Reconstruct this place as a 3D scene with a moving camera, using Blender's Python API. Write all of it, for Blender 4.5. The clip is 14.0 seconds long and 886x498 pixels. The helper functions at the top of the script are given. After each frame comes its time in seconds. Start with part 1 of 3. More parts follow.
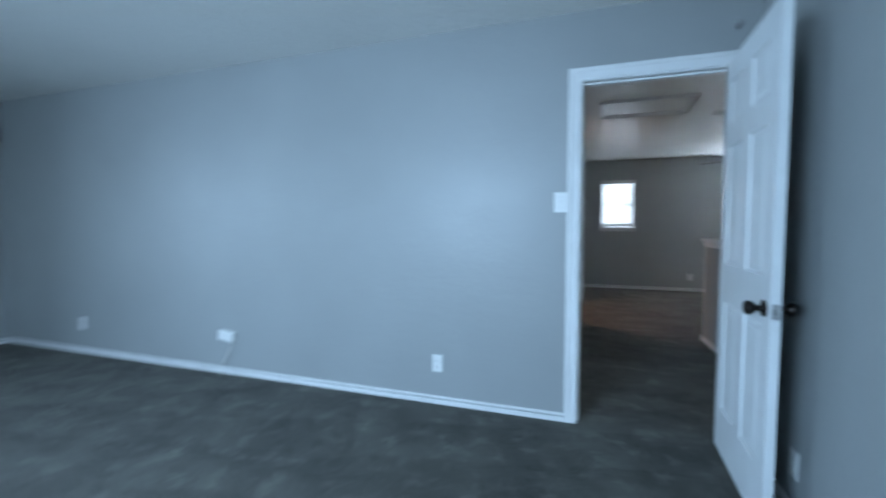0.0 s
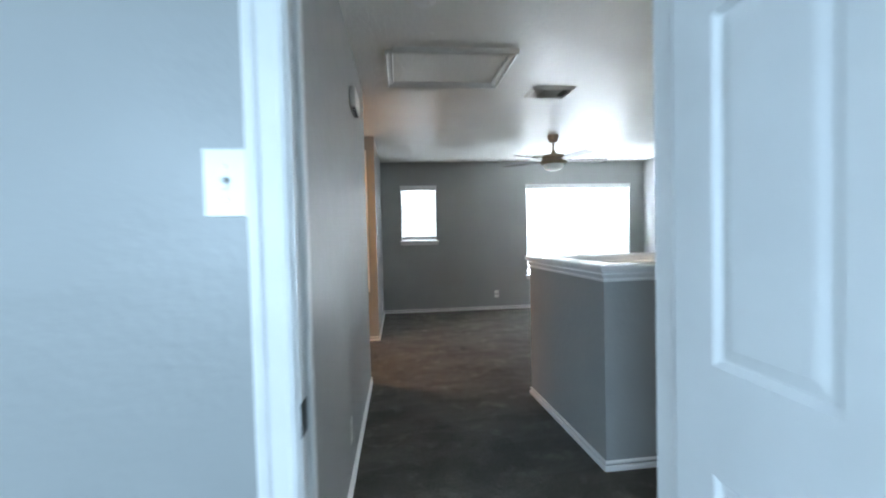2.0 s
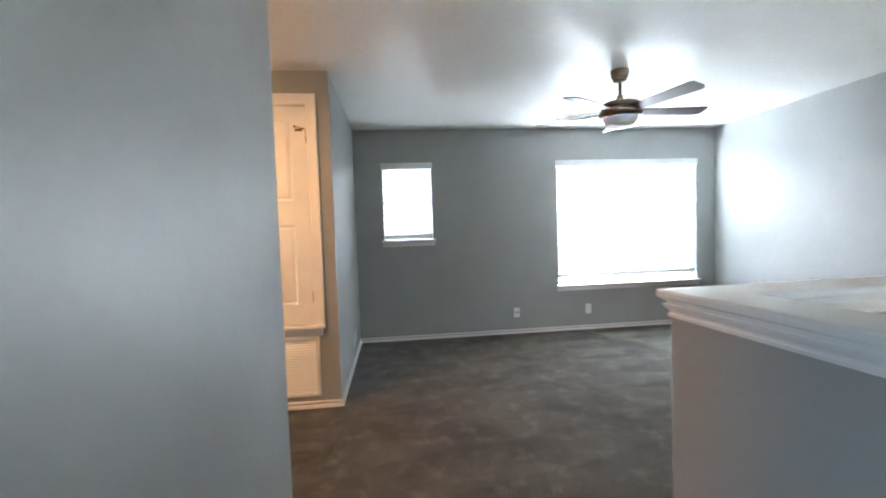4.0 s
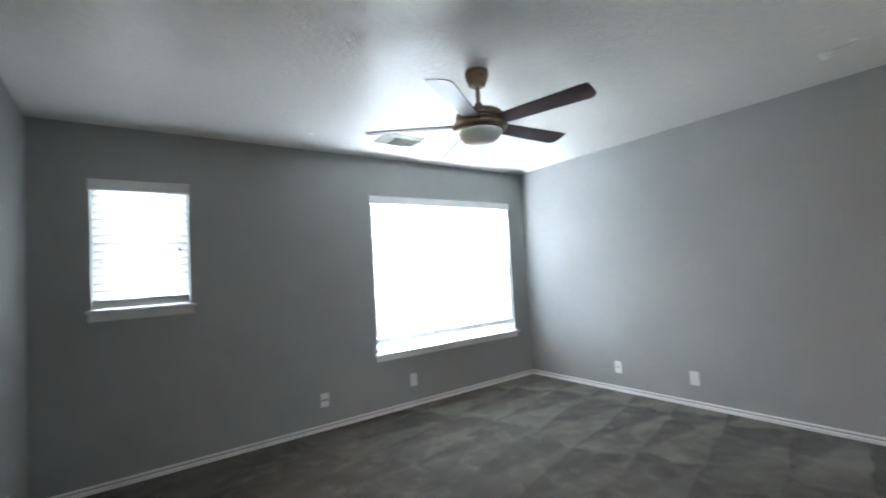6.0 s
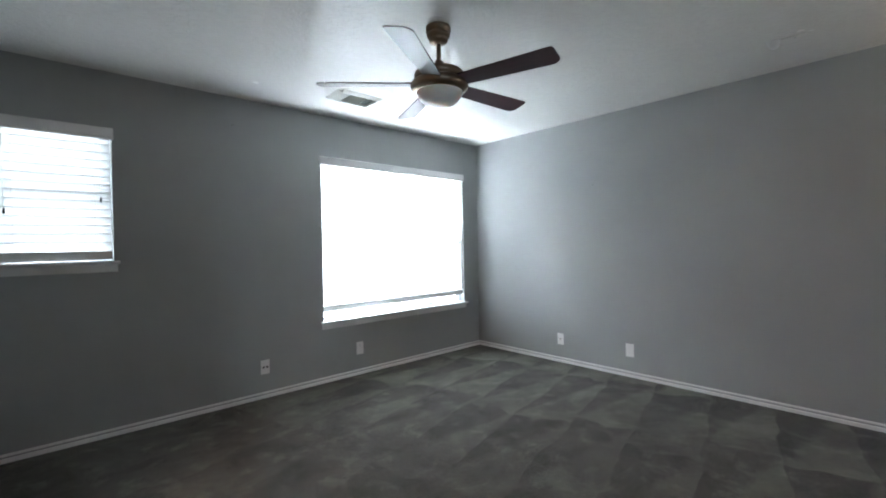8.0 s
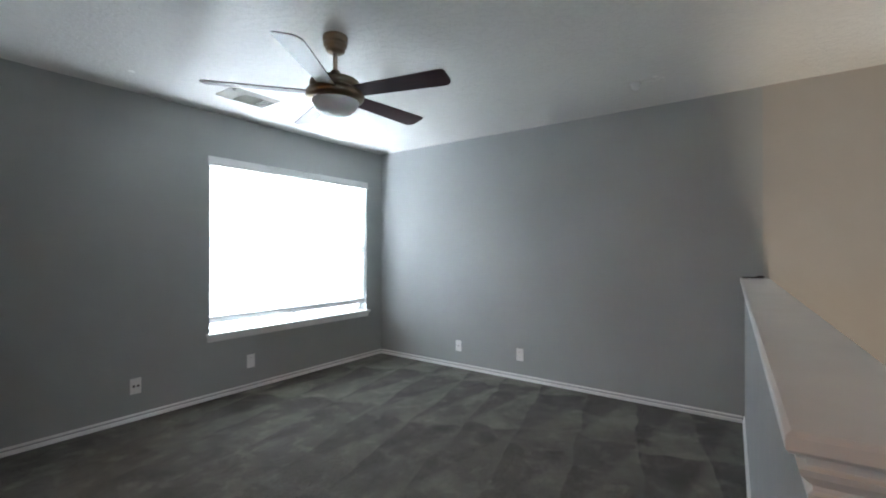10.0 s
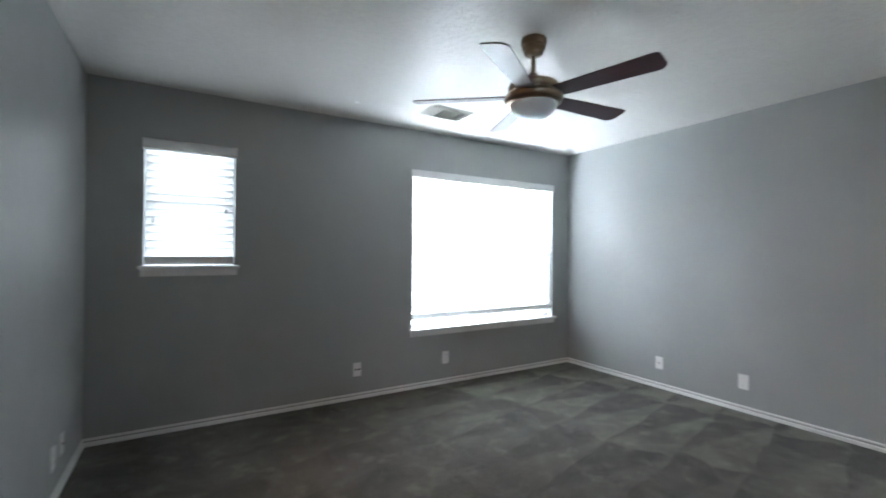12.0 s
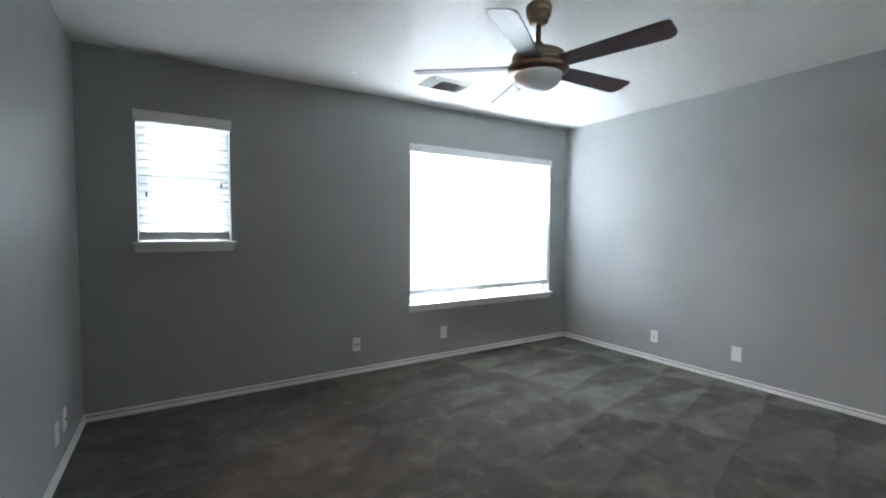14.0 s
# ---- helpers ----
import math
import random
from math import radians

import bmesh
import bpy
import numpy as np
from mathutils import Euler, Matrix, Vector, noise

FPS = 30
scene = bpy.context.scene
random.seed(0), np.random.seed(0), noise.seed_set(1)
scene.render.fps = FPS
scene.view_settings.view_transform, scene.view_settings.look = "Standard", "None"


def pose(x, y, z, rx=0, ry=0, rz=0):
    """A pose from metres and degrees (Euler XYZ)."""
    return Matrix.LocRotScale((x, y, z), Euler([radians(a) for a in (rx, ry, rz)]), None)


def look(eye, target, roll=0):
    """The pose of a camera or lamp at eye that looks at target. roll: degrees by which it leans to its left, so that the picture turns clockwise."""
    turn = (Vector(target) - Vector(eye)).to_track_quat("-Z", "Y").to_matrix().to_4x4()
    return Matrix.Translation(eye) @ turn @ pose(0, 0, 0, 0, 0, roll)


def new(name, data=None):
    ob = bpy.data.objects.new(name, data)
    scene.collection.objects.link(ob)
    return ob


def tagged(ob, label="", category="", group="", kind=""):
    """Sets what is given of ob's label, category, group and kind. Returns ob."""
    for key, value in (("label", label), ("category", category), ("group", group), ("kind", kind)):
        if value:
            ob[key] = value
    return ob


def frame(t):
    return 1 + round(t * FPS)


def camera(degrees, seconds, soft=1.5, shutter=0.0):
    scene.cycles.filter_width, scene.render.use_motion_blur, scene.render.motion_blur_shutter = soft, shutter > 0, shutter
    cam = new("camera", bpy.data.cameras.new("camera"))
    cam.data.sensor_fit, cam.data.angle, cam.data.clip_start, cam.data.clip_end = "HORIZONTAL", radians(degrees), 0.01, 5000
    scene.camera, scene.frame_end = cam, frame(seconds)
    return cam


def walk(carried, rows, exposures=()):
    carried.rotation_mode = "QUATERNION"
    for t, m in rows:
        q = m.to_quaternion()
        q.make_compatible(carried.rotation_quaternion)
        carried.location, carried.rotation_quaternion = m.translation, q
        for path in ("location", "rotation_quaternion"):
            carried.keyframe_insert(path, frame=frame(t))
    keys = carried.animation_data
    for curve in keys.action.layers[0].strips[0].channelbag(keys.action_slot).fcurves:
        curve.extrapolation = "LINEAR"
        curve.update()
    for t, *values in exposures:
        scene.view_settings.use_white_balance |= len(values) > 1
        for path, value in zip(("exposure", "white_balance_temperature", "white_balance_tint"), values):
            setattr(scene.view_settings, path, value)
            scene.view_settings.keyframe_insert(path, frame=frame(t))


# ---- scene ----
cam = camera(91.8, 14.0, 1.9, 0.5)

PATH = [
    (0, (0.147, -8.874, 1.201), (-0.507, -6.987, 1.092), -0.0),
    (0.5, (0.08, -8.474, 1.25), (-0.008, -6.479, 1.14), -3.0),
    (1, (0.157, -8.015, 1.26), (0.21, -6.015, 1.27), -0.1),
    (1.5, (0.196, -7.516, 1.265), (0.331, -5.521, 1.312), -0.6),
    (2, (0.267, -6.996, 1.237), (0.47, -5.008, 1.177), -1.4),
    (2.4, (0.339, -6.571, 1.251), (0.471, -4.579, 1.128), -0.4),
    (2.5, (0.353, -6.5, 1.249), (0.471, -4.507, 1.131), -0.3),
    (3, (0.372, -5.964, 1.275), (0.586, -3.976, 1.209), -2.4),
    (3.2, (0.381, -5.773, 1.258), (0.592, -3.788, 1.145), -2.1),
    (5.3, (0.474, -3.951, 1.294), (0.866, -1.99, 1.309), -1.0),
    (5.5, (0.472, -3.852, 1.277), (1.112, -1.957, 1.305), -1.1),
    (6, (0.54, -3.688, 1.29), (1.713, -2.071, 1.398), -3.5),
    (6.5, (0.561, -3.636, 1.271), (1.872, -2.127, 1.332), -2.3),
    (7, (0.569, -3.643, 1.252), (1.884, -2.136, 1.257), -1.8),
    (7.5, (0.594, -3.636, 1.258), (1.915, -2.135, 1.232), -1.5),
    (8, (0.582, -3.627, 1.245), (1.926, -2.147, 1.222), -1.1),
    (8.5, (0.609, -3.663, 1.254), (2.038, -2.264, 1.231), -0.7),
    (10.8, (0.62, -3.732, 1.268), (2.264, -2.593, 1.283), 0.1),
    (11, (0.618, -3.721, 1.258), (2.184, -2.476, 1.283), -0.1),
    (11.5, (0.585, -3.671, 1.259), (1.892, -2.157, 1.28), 0.0),
    (12, (0.563, -3.607, 1.27), (1.593, -1.892, 1.292), 0.3),
    (12.5, (0.527, -3.575, 1.28), (1.422, -1.787, 1.28), 0.4),
    (13, (0.522, -3.556, 1.289), (1.476, -1.798, 1.28), 0.4),
    (13.5, (0.525, -3.552, 1.293), (1.544, -1.832, 1.27), 0.4),
    (14, (0.528, -3.564, 1.259), (1.586, -1.869, 1.172), 0.2),
]
walk(cam, [(t, look(eye, target, roll)) for t, eye, target, roll in PATH],
     [(0.0, 0.52, 5900, 10), (0.5, 0.80, 6000, 10), (1.5, 1.00, 6400, 10), (2.0, 1.10, 6500, 10), (2.5, 1.34, 6500, 10), (3.2, 1.44, 6500, 10), (5.4, 1.16, 6500, 10),
      (6.0, 0.80, 6500, 10), (6.6, 0.52, 6500, 10), (8.5, 0.41, 6500, 10), (11.0, 0.42, 6500, 10), (12.0, 0.58, 6500, 10), (14.0, 0.61, 6500, 10)])

# ---------------------------------------------------------------- light
world = bpy.data.worlds.new("sky")
scene.world = world
world.use_nodes = True
wn = world.node_tree.nodes
sky = wn.new("ShaderNodeTexSky")
sky.sky_type, sky.sun_disc = "NISHITA", False
sky.sun_elevation, sky.sun_rotation = radians(50), radians(150)
wn["Background"].inputs["Strength"].default_value = 0.1
world.node_tree.links.new(sky.outputs[0], wn["Background"].inputs["Color"])


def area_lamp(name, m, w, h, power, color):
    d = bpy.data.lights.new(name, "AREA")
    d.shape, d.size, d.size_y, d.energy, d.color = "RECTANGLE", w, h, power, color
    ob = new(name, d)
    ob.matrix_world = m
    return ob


DAY = (0.755, 0.868, 1.0)
BLUE = (0.53, 0.765, 1.0)
WARM = (1.0, 0.52, 0.23)
# daylight in the openings of the windows
area_lamp("daylight_large_window", look((3.30, 0.38, 1.36), (3.30, -1, 1.36)), 2.3, 1.9, 960, DAY)
area_lamp("daylight_small_window", look((0.60, 0.40, 1.63), (0.60, -1, 1.63)), 1.1, 1.3, 42, DAY)
area_lamp("daylight_bedroom_window", look((-1.4, -10.5, 1.75), (-1.4, -8.0, 0.8)), 1.9, 1.6, 205, BLUE)
area_lamp("daylight_bedroom_window", look((-6.0, -9.2, 1.55), (-3.0, -9.2, 0.9)), 1.8, 1.6, 105, BLUE)
# neutral fill added for the hall walls; no window is known here
area_lamp("corridor_fill_light", look((4.53, -5.27, 1.45), (0, -5.27, 1.3)), 0.56, 1.1, 10, (0.95, 0.98, 1.0))
area_lamp("nook_lamp_bulb", look((-1.02, -2.75, 2.315), (-1.021, -2.75, 0)), 0.3, 0.3, 13.5, WARM)
# unseen warm source, added under the floor, that shines up the stairwell
area_lamp("unseen_stairwell_glow", look((0.75, -4.30, -1.25), (2.5, -4.30, 1.1)), 0.8, 0.8, 62, (1.0, 0.86, 0.70))


# ---------------------------------------------------------------- materials
def material(name):
    m = bpy.data.materials.new(name)
    m.use_nodes = True
    t = m.node_tree
    return m, t, t.nodes["Principled BSDF"]


def link(t, a, b):
    t.links.new(a, b)


def coords(t, scale=(1, 1, 1)):
    c = t.nodes.new("ShaderNodeTexCoord")
    mp = t.nodes.new("ShaderNodeMapping")
    mp.inputs["Scale"].default_value = scale
    link(t, c.outputs["Object"], mp.inputs["Vector"])
    return mp.outputs["Vector"]


def noise_tex(t, vec, scale, detail=3.0, rough=0.5):
    n = t.nodes.new("ShaderNodeTexNoise")
    n.inputs["Scale"].default_value, n.inputs["Detail"].default_value = scale, detail
    n.inputs["Roughness"].default_value = rough
    link(t, vec, n.inputs["Vector"])
    return n.outputs["Fac"]


def ramp(t, fac, a, b, lo=0.3, hi=0.7):
    r = t.nodes.new("ShaderNodeMapRange")
    r.inputs["From Min"].default_value, r.inputs["From Max"].default_value = lo, hi
    link(t, fac, r.inputs["Value"])
    mx = t.nodes.new("ShaderNodeMix")
    mx.data_type = "RGBA"
    mx.inputs["A"].default_value, mx.inputs["B"].default_value = (*a, 1), (*b, 1)
    link(t, r.outputs["Result"], mx.inputs["Factor"])
    return mx.outputs["Result"]


def math_node(t, op, a, b):
    n = t.nodes.new("ShaderNodeMath")
    n.operation = op
    for i, v in enumerate((a, b)):
        if isinstance(v, (int, float)):
            n.inputs[i].default_value = v
        else:
            link(t, v, n.inputs[i])
    return n.outputs[0]


def add_bump(t, p, height, strength, distance):
    b = t.nodes.new("ShaderNodeBump")
    b.inputs["Strength"].default_value, b.inputs["Distance"].default_value = strength, distance
    link(t, height, b.inputs["Height"])
    link(t, b.outputs[0], p.inputs["Normal"])


def rough_from(t, p, fac, lo, hi):
    r = t.nodes.new("ShaderNodeMapRange")
    r.inputs["To Min"].default_value, r.inputs["To Max"].default_value = lo, hi
    link(t, fac, r.inputs["Value"])
    link(t, r.outputs["Result"], p.inputs["Roughness"])


def wall_paint(name, a, b, lo=0.36, hi=0.47, bump=0.20):
    """Eggshell paint over orange-peel plaster, with faint scuffs."""
    m, t, p = material(name)
    v = coords(t)
    big = noise_tex(t, v, 1.3, 4)
    link(t, ramp(t, big, a, b), p.inputs["Base Color"])
    peel = noise_tex(t, v, 55, 2)
    blot = t.nodes.new("ShaderNodeTexVoronoi")
    blot.inputs["Scale"].default_value = 24
    link(t, v, blot.inputs["Vector"])
    h = math_node(t, "ADD", peel, math_node(t, "MULTIPLY", blot.outputs["Distance"], 0.8))
    drag = noise_tex(t, coords(t, (5, 5, 14)), 1.0, 3)
    h = math_node(t, "ADD", h, math_node(t, "MULTIPLY", drag, 2.2))
    add_bump(t, p, h, bump, 0.004)
    rough_from(t, p, noise_tex(t, v, 6, 4), lo, hi)
    return m


WALL = wall_paint("grey_wall_paint", (0.314, 0.325, 0.320), (0.344, 0.356, 0.351))
STAIR_WALL = wall_paint("greige_stair_paint", (0.36, 0.335, 0.305), (0.39, 0.365, 0.335))


def ceiling_paint():
    m, t, p = material("white_knockdown_ceiling")
    v = coords(t)
    link(t, ramp(t, noise_tex(t, v, 1.1, 4), (0.865, 0.85, 0.81), (0.915, 0.90, 0.86)), p.inputs["Base Color"])
    k = noise_tex(t, v, 33, 5, 0.62)
    flat = t.nodes.new("ShaderNodeMapRange")
    flat.interpolation_type = "SMOOTHSTEP"
    flat.inputs["From Min"].default_value, flat.inputs["From Max"].default_value = 0.46, 0.58
    link(t, k, flat.inputs["Value"])
    add_bump(t, p, math_node(t, "ADD", flat.outputs["Result"], math_node(t, "MULTIPLY", noise_tex(t, v, 90, 2), 0.25)), 0.48, 0.004)
    rough_from(t, p, noise_tex(t, v, 3, 3), 0.20, 0.30)
    return m


CEILING = ceiling_paint()


def trim_paint(name, a, b, rough=0.35):
    m, t, p = material(name)
    v = coords(t)
    link(t, ramp(t, noise_tex(t, v, 5, 5), a, b), p.inputs["Base Color"])
    add_bump(t, p, noise_tex(t, v, 140, 2), 0.10, 0.001)
    rough_from(t, p, noise_tex(t, v, 9, 3), rough - 0.08, rough + 0.08)
    return m


TRIM = trim_paint("white_trim_paint", (0.74, 0.74, 0.73), (0.82, 0.82, 0.81))
DOOR = trim_paint("white_door_paint", (0.72, 0.73, 0.73), (0.79, 0.80, 0.80), 0.38)
PLATE = trim_paint("white_plastic", (0.76, 0.76, 0.74), (0.80, 0.80, 0.78), 0.3)
VENT = trim_paint("off_white_vent_enamel", (0.66, 0.65, 0.60), (0.74, 0.73, 0.68), 0.4)


def carpet():
    """Cut pile with the brushed wedges that a vacuum cleaner leaves."""
    m, t, p = material("grey_cut_pile_carpet")
    v = coords(t)
    # wedges: strips square to the loft's side wall, each a lit triangle with one straight edge
    mp = t.nodes.new("ShaderNodeMapping")
    mp.inputs["Rotation"].default_value = (0, 0, radians(-13))
    link(t, v, mp.inputs["Vector"])
    sep = t.nodes.new("ShaderNodeSeparateXYZ")
    link(t, mp.outputs["Vector"], sep.inputs[0])
    sway = math_node(t, "SUBTRACT", noise_tex(t, v, 2.4, 2), 0.5)
    across = math_node(t, "ADD", math_node(t, "DIVIDE", sep.outputs["Y"], 0.385), math_node(t, "MULTIPLY", sway, 0.30))
    strip = math_node(t, "FLOOR", across, 0.0)
    v_in = math_node(t, "FRACT", across, 0.0)
    hop = math_node(t, "FRACT", math_node(t, "MULTIPLY", math_node(t, "SINE", math_node(t, "MULTIPLY", strip, 12.99), 0.0), 43.7), 0.0)
    along = math_node(t, "ADD", math_node(t, "DIVIDE", math_node(t, "SUBTRACT", 4.6, sep.outputs["X"]), 1.05), math_node(t, "ADD", math_node(t, "MULTIPLY", hop, 0.35), math_node(t, "MULTIPLY", sway, 0.4)))
    lit = t.nodes.new("ShaderNodeMapRange")
    lit.interpolation_type = "SMOOTHSTEP"
    lit.inputs["From Min"].default_value, lit.inputs["From Max"].default_value = -0.12, 0.08
    link(t, math_node(t, "SUBTRACT", math_node(t, "FRACT", along, 0.0), v_in), lit.inputs["Value"])
    where = t.nodes.new("ShaderNodeMapRange")
    where.interpolation_type = "SMOOTHSTEP"
    where.inputs["From Min"].default_value, where.inputs["From Max"].default_value = 0.40, 0.66
    where.inputs["To Min"].default_value = 0.35
    link(t, noise_tex(t, v, 2.2, 5, 0.6), where.inputs["Value"])
    brushed = t.nodes.new("ShaderNodeMapRange")
    brushed.interpolation_type = "SMOOTHSTEP"
    brushed.inputs["From Min"].default_value, brushed.inputs["From Max"].default_value = 1.2, 3.4
    brushed.inputs["To Min"].default_value = 0.25
    link(t, sep.outputs["X"], brushed.inputs["Value"])
    s = math_node(t, "MULTIPLY", math_node(t, "MULTIPLY", lit.outputs["Result"], where.outputs["Result"]), brushed.outputs["Result"])
    base = t.nodes.new("ShaderNodeTexNoise")
    for key, value in (("Scale", 3.0), ("Detail", 7.0), ("Roughness", 0.58), ("Distortion", 0.5)):
        base.inputs[key].default_value = value
    link(t, v, base.inputs["Vector"])
    wisp = t.nodes.new("ShaderNodeMapRange")
    wisp.interpolation_type = "SMOOTHSTEP"
    wisp.inputs["From Min"].default_value, wisp.inputs["From Max"].default_value = 0.50, 0.72
    link(t, noise_tex(t, v, 7.5, 5, 0.58), wisp.inputs["Value"])
    cloud = math_node(t, "ADD", math_node(t, "ADD", math_node(t, "MULTIPLY", base.outputs["Fac"], 0.58), 0.14), math_node(t, "MULTIPLY", wisp.outputs["Result"], 0.24))
    fibre = noise_tex(t, v, 420, 2)
    tuft = noise_tex(t, v, 60, 3)
    tone = math_node(t, "ADD", math_node(t, "MULTIPLY", s, 0.33), math_node(t, "MULTIPLY", cloud, 0.80))
    tone = math_node(t, "ADD", tone, math_node(t, "MULTIPLY", math_node(t, "SUBTRACT", tuft, 0.5), 0.22))
    tone = math_node(t, "ADD", tone, math_node(t, "MULTIPLY", math_node(t, "SUBTRACT", fibre, 0.5), 0.28))
    link(t, ramp(t, tone, (0.036, 0.0350, 0.0295), (0.158, 0.153, 0.130), 0.25, 0.72), p.inputs["Base Color"])
    p.inputs["Roughness"].default_value = 1.0
    p.inputs["Specular IOR Level"].default_value = 0.1
    p.inputs["Sheen Weight"].default_value = 0.12
    p.inputs["Sheen Roughness"].default_value = 0.5
    add_bump(t, p, math_node(t, "ADD", fibre, math_node(t, "MULTIPLY", tuft, 1.5)), 0.6, 0.006)
    return m


CARPET = carpet()


def metal(name, color, rough, worn=0.1):
    m, t, p = material(name)
    v = coords(t)
    dark = tuple(c * 0.86 for c in color)
    link(t, ramp(t, noise_tex(t, v, 9, 3), dark, color), p.inputs["Base Color"])
    p.inputs["Metallic"].default_value = 1.0
    rough_from(t, p, noise_tex(t, v, 60, 3), rough, rough + worn)
    return m


BRONZE = metal("antique_brass", (0.28, 0.215, 0.15), 0.28)
BRASS = metal("polished_brass", (0.62, 0.40, 0.16), 0.2)
CHROME = metal("bright_nickel", (0.75, 0.75, 0.76), 0.12)
BLACK = metal("oil_rubbed_bronze", (0.035, 0.030, 0.028), 0.25)


def plain(name, a, b, rough, scale=20, coat=0.0):
    m, t, p = material(name)
    v = coords(t)
    link(t, ramp(t, noise_tex(t, v, scale, 4), a, b), p.inputs["Base Color"])
    p.inputs["Roughness"].default_value = rough
    p.inputs["Coat Weight"].default_value = coat
    p.inputs["Coat Roughness"].default_value = 0.12
    return m


DARK = plain("dark_plastic", (0.012, 0.012, 0.013), (0.02, 0.02, 0.02), 0.5)
CORD = plain("white_cord", (0.7, 0.7, 0.68), (0.78, 0.78, 0.76), 0.7)
VINYL = plain("white_vinyl", (0.74, 0.75, 0.75), (0.80, 0.80, 0.80), 0.35)
DUCT_SHADE = plain("duct_shade", (0.07, 0.07, 0.068), (0.12, 0.12, 0.115), 0.8)
FILTER = plain("dusty_filter", (0.28, 0.26, 0.23), (0.36, 0.34, 0.30), 0.95, 60)


def blade_wood():
    m, t, p = material("dark_mahogany_blade")
    v = coords(t, (2.0, 40, 40))
    link(t, ramp(t, noise_tex(t, v, 2.5, 6, 0.6), (0.026, 0.008, 0.010), (0.056, 0.017, 0.019)), p.inputs["Base Color"])
    p.inputs["Roughness"].default_value = 0.38
    p.inputs["Specular IOR Level"].default_value = 0.45
    return m


BLADE = blade_wood()


def frosted():
    m, t, p = material("frosted_white_glass")
    link(t, ramp(t, noise_tex(t, coords(t), 8, 3), (0.80, 0.79, 0.76), (0.86, 0.85, 0.82)), p.inputs["Base Color"])
    p.inputs["Roughness"].default_value = 0.3
    p.inputs["Subsurface Weight"].default_value = 0.2
    return m


FROSTED = frosted()


def lit_dome():
    m, t, p = material("lit_lamp_glass")
    p.inputs["Base Color"].default_value = (0.8, 0.75, 0.65, 1)
    p.inputs["Emission Color"].default_value = (*WARM, 1)
    p.inputs["Emission Strength"].default_value = 22.0
    return m


LIT = lit_dome()


def slat_material():
    """White blind slats that let daylight glow through."""
    m = bpy.data.materials.new("white_blind_slat")
    m.use_nodes = True
    t = m.node_tree
    t.nodes.remove(t.nodes["Principled BSDF"])
    v = coords(t)
    c = ramp(t, noise_tex(t, v, 14, 3), (0.80, 0.80, 0.79), (0.86, 0.86, 0.85))
    d, tr, mx = (t.nodes.new(k) for k in ("ShaderNodeBsdfDiffuse", "ShaderNodeBsdfTranslucent", "ShaderNodeMixShader"))
    mx.inputs[0].default_value = 0.42
    link(t, c, d.inputs["Color"])
    link(t, c, tr.inputs["Color"])
    link(t, d.outputs[0], mx.inputs[1])
    link(t, tr.outputs[0], mx.inputs[2])
    link(t, mx.outputs[0], t.nodes["Material Output"].inputs["Surface"])
    return m


SLAT = slat_material()


def glass():
    m, t, p = material("clear_window_glass")
    p.inputs["Base Color"].default_value = (0.96, 0.98, 0.98, 1)
    p.inputs["Roughness"].default_value = 0.0
    p.inputs["Transmission Weight"].default_value = 1.0
    p.inputs["IOR"].default_value = 1.45
    return m


GLASS = glass()


def screen_mesh():
    m = bpy.data.materials.new("grey_insect_screen")
    m.use_nodes = True
    t = m.node_tree
    t.nodes.remove(t.nodes["Principled BSDF"])
    d, tr, mx = (t.nodes.new(k) for k in ("ShaderNodeBsdfDiffuse", "ShaderNodeBsdfTransparent", "ShaderNodeMixShader"))
    d.inputs["Color"].default_value = (0.06, 0.06, 0.06, 1)
    mx.inputs[0].default_value = 0.6
    link(t, tr.outputs[0], mx.inputs[1])
    link(t, d.outputs[0], mx.inputs[2])
    link(t, mx.outputs[0], t.nodes["Material Output"].inputs["Surface"])
    return m


SCREEN = screen_mesh()


# ---------------------------------------------------------------- mesh helpers
def box(bm, x0, x1, y0, y1, z0, z1, bevel=0.0, seg=1):
    r = bmesh.ops.create_cube(bm, size=1.0)
    for v in r["verts"]:
        v.co = Vector(((x0 + x1) / 2 + v.co.x * (x1 - x0), (y0 + y1) / 2 + v.co.y * (y1 - y0), (z0 + z1) / 2 + v.co.z * (z1 - z0)))
    if bevel:
        edges = {e for v in r["verts"] for e in v.link_edges}
        bmesh.ops.bevel(bm, geom=list(edges), offset=bevel, segments=seg, affect="EDGES", profile=0.5)


def lathe(bm, prof, n=32, m=None):
    """Turns (radius, height) pairs about the z axis, then moves them by m."""
    rings = []
    for r, z in prof:
        ring = []
        for i in range(n):
            a = 2 * math.pi * i / n
            co = Vector((r * math.cos(a), r * math.sin(a), z))
            ring.append(bm.verts.new(m @ co if m else co))
        rings.append(ring)
    for a, b in zip(rings, rings[1:]):
        for i in range(n):
            bm.faces.new((a[i], a[(i + 1) % n], b[(i + 1) % n], b[i])).smooth = True
    bm.faces.new(rings[0])
    bm.faces.new(rings[-1])


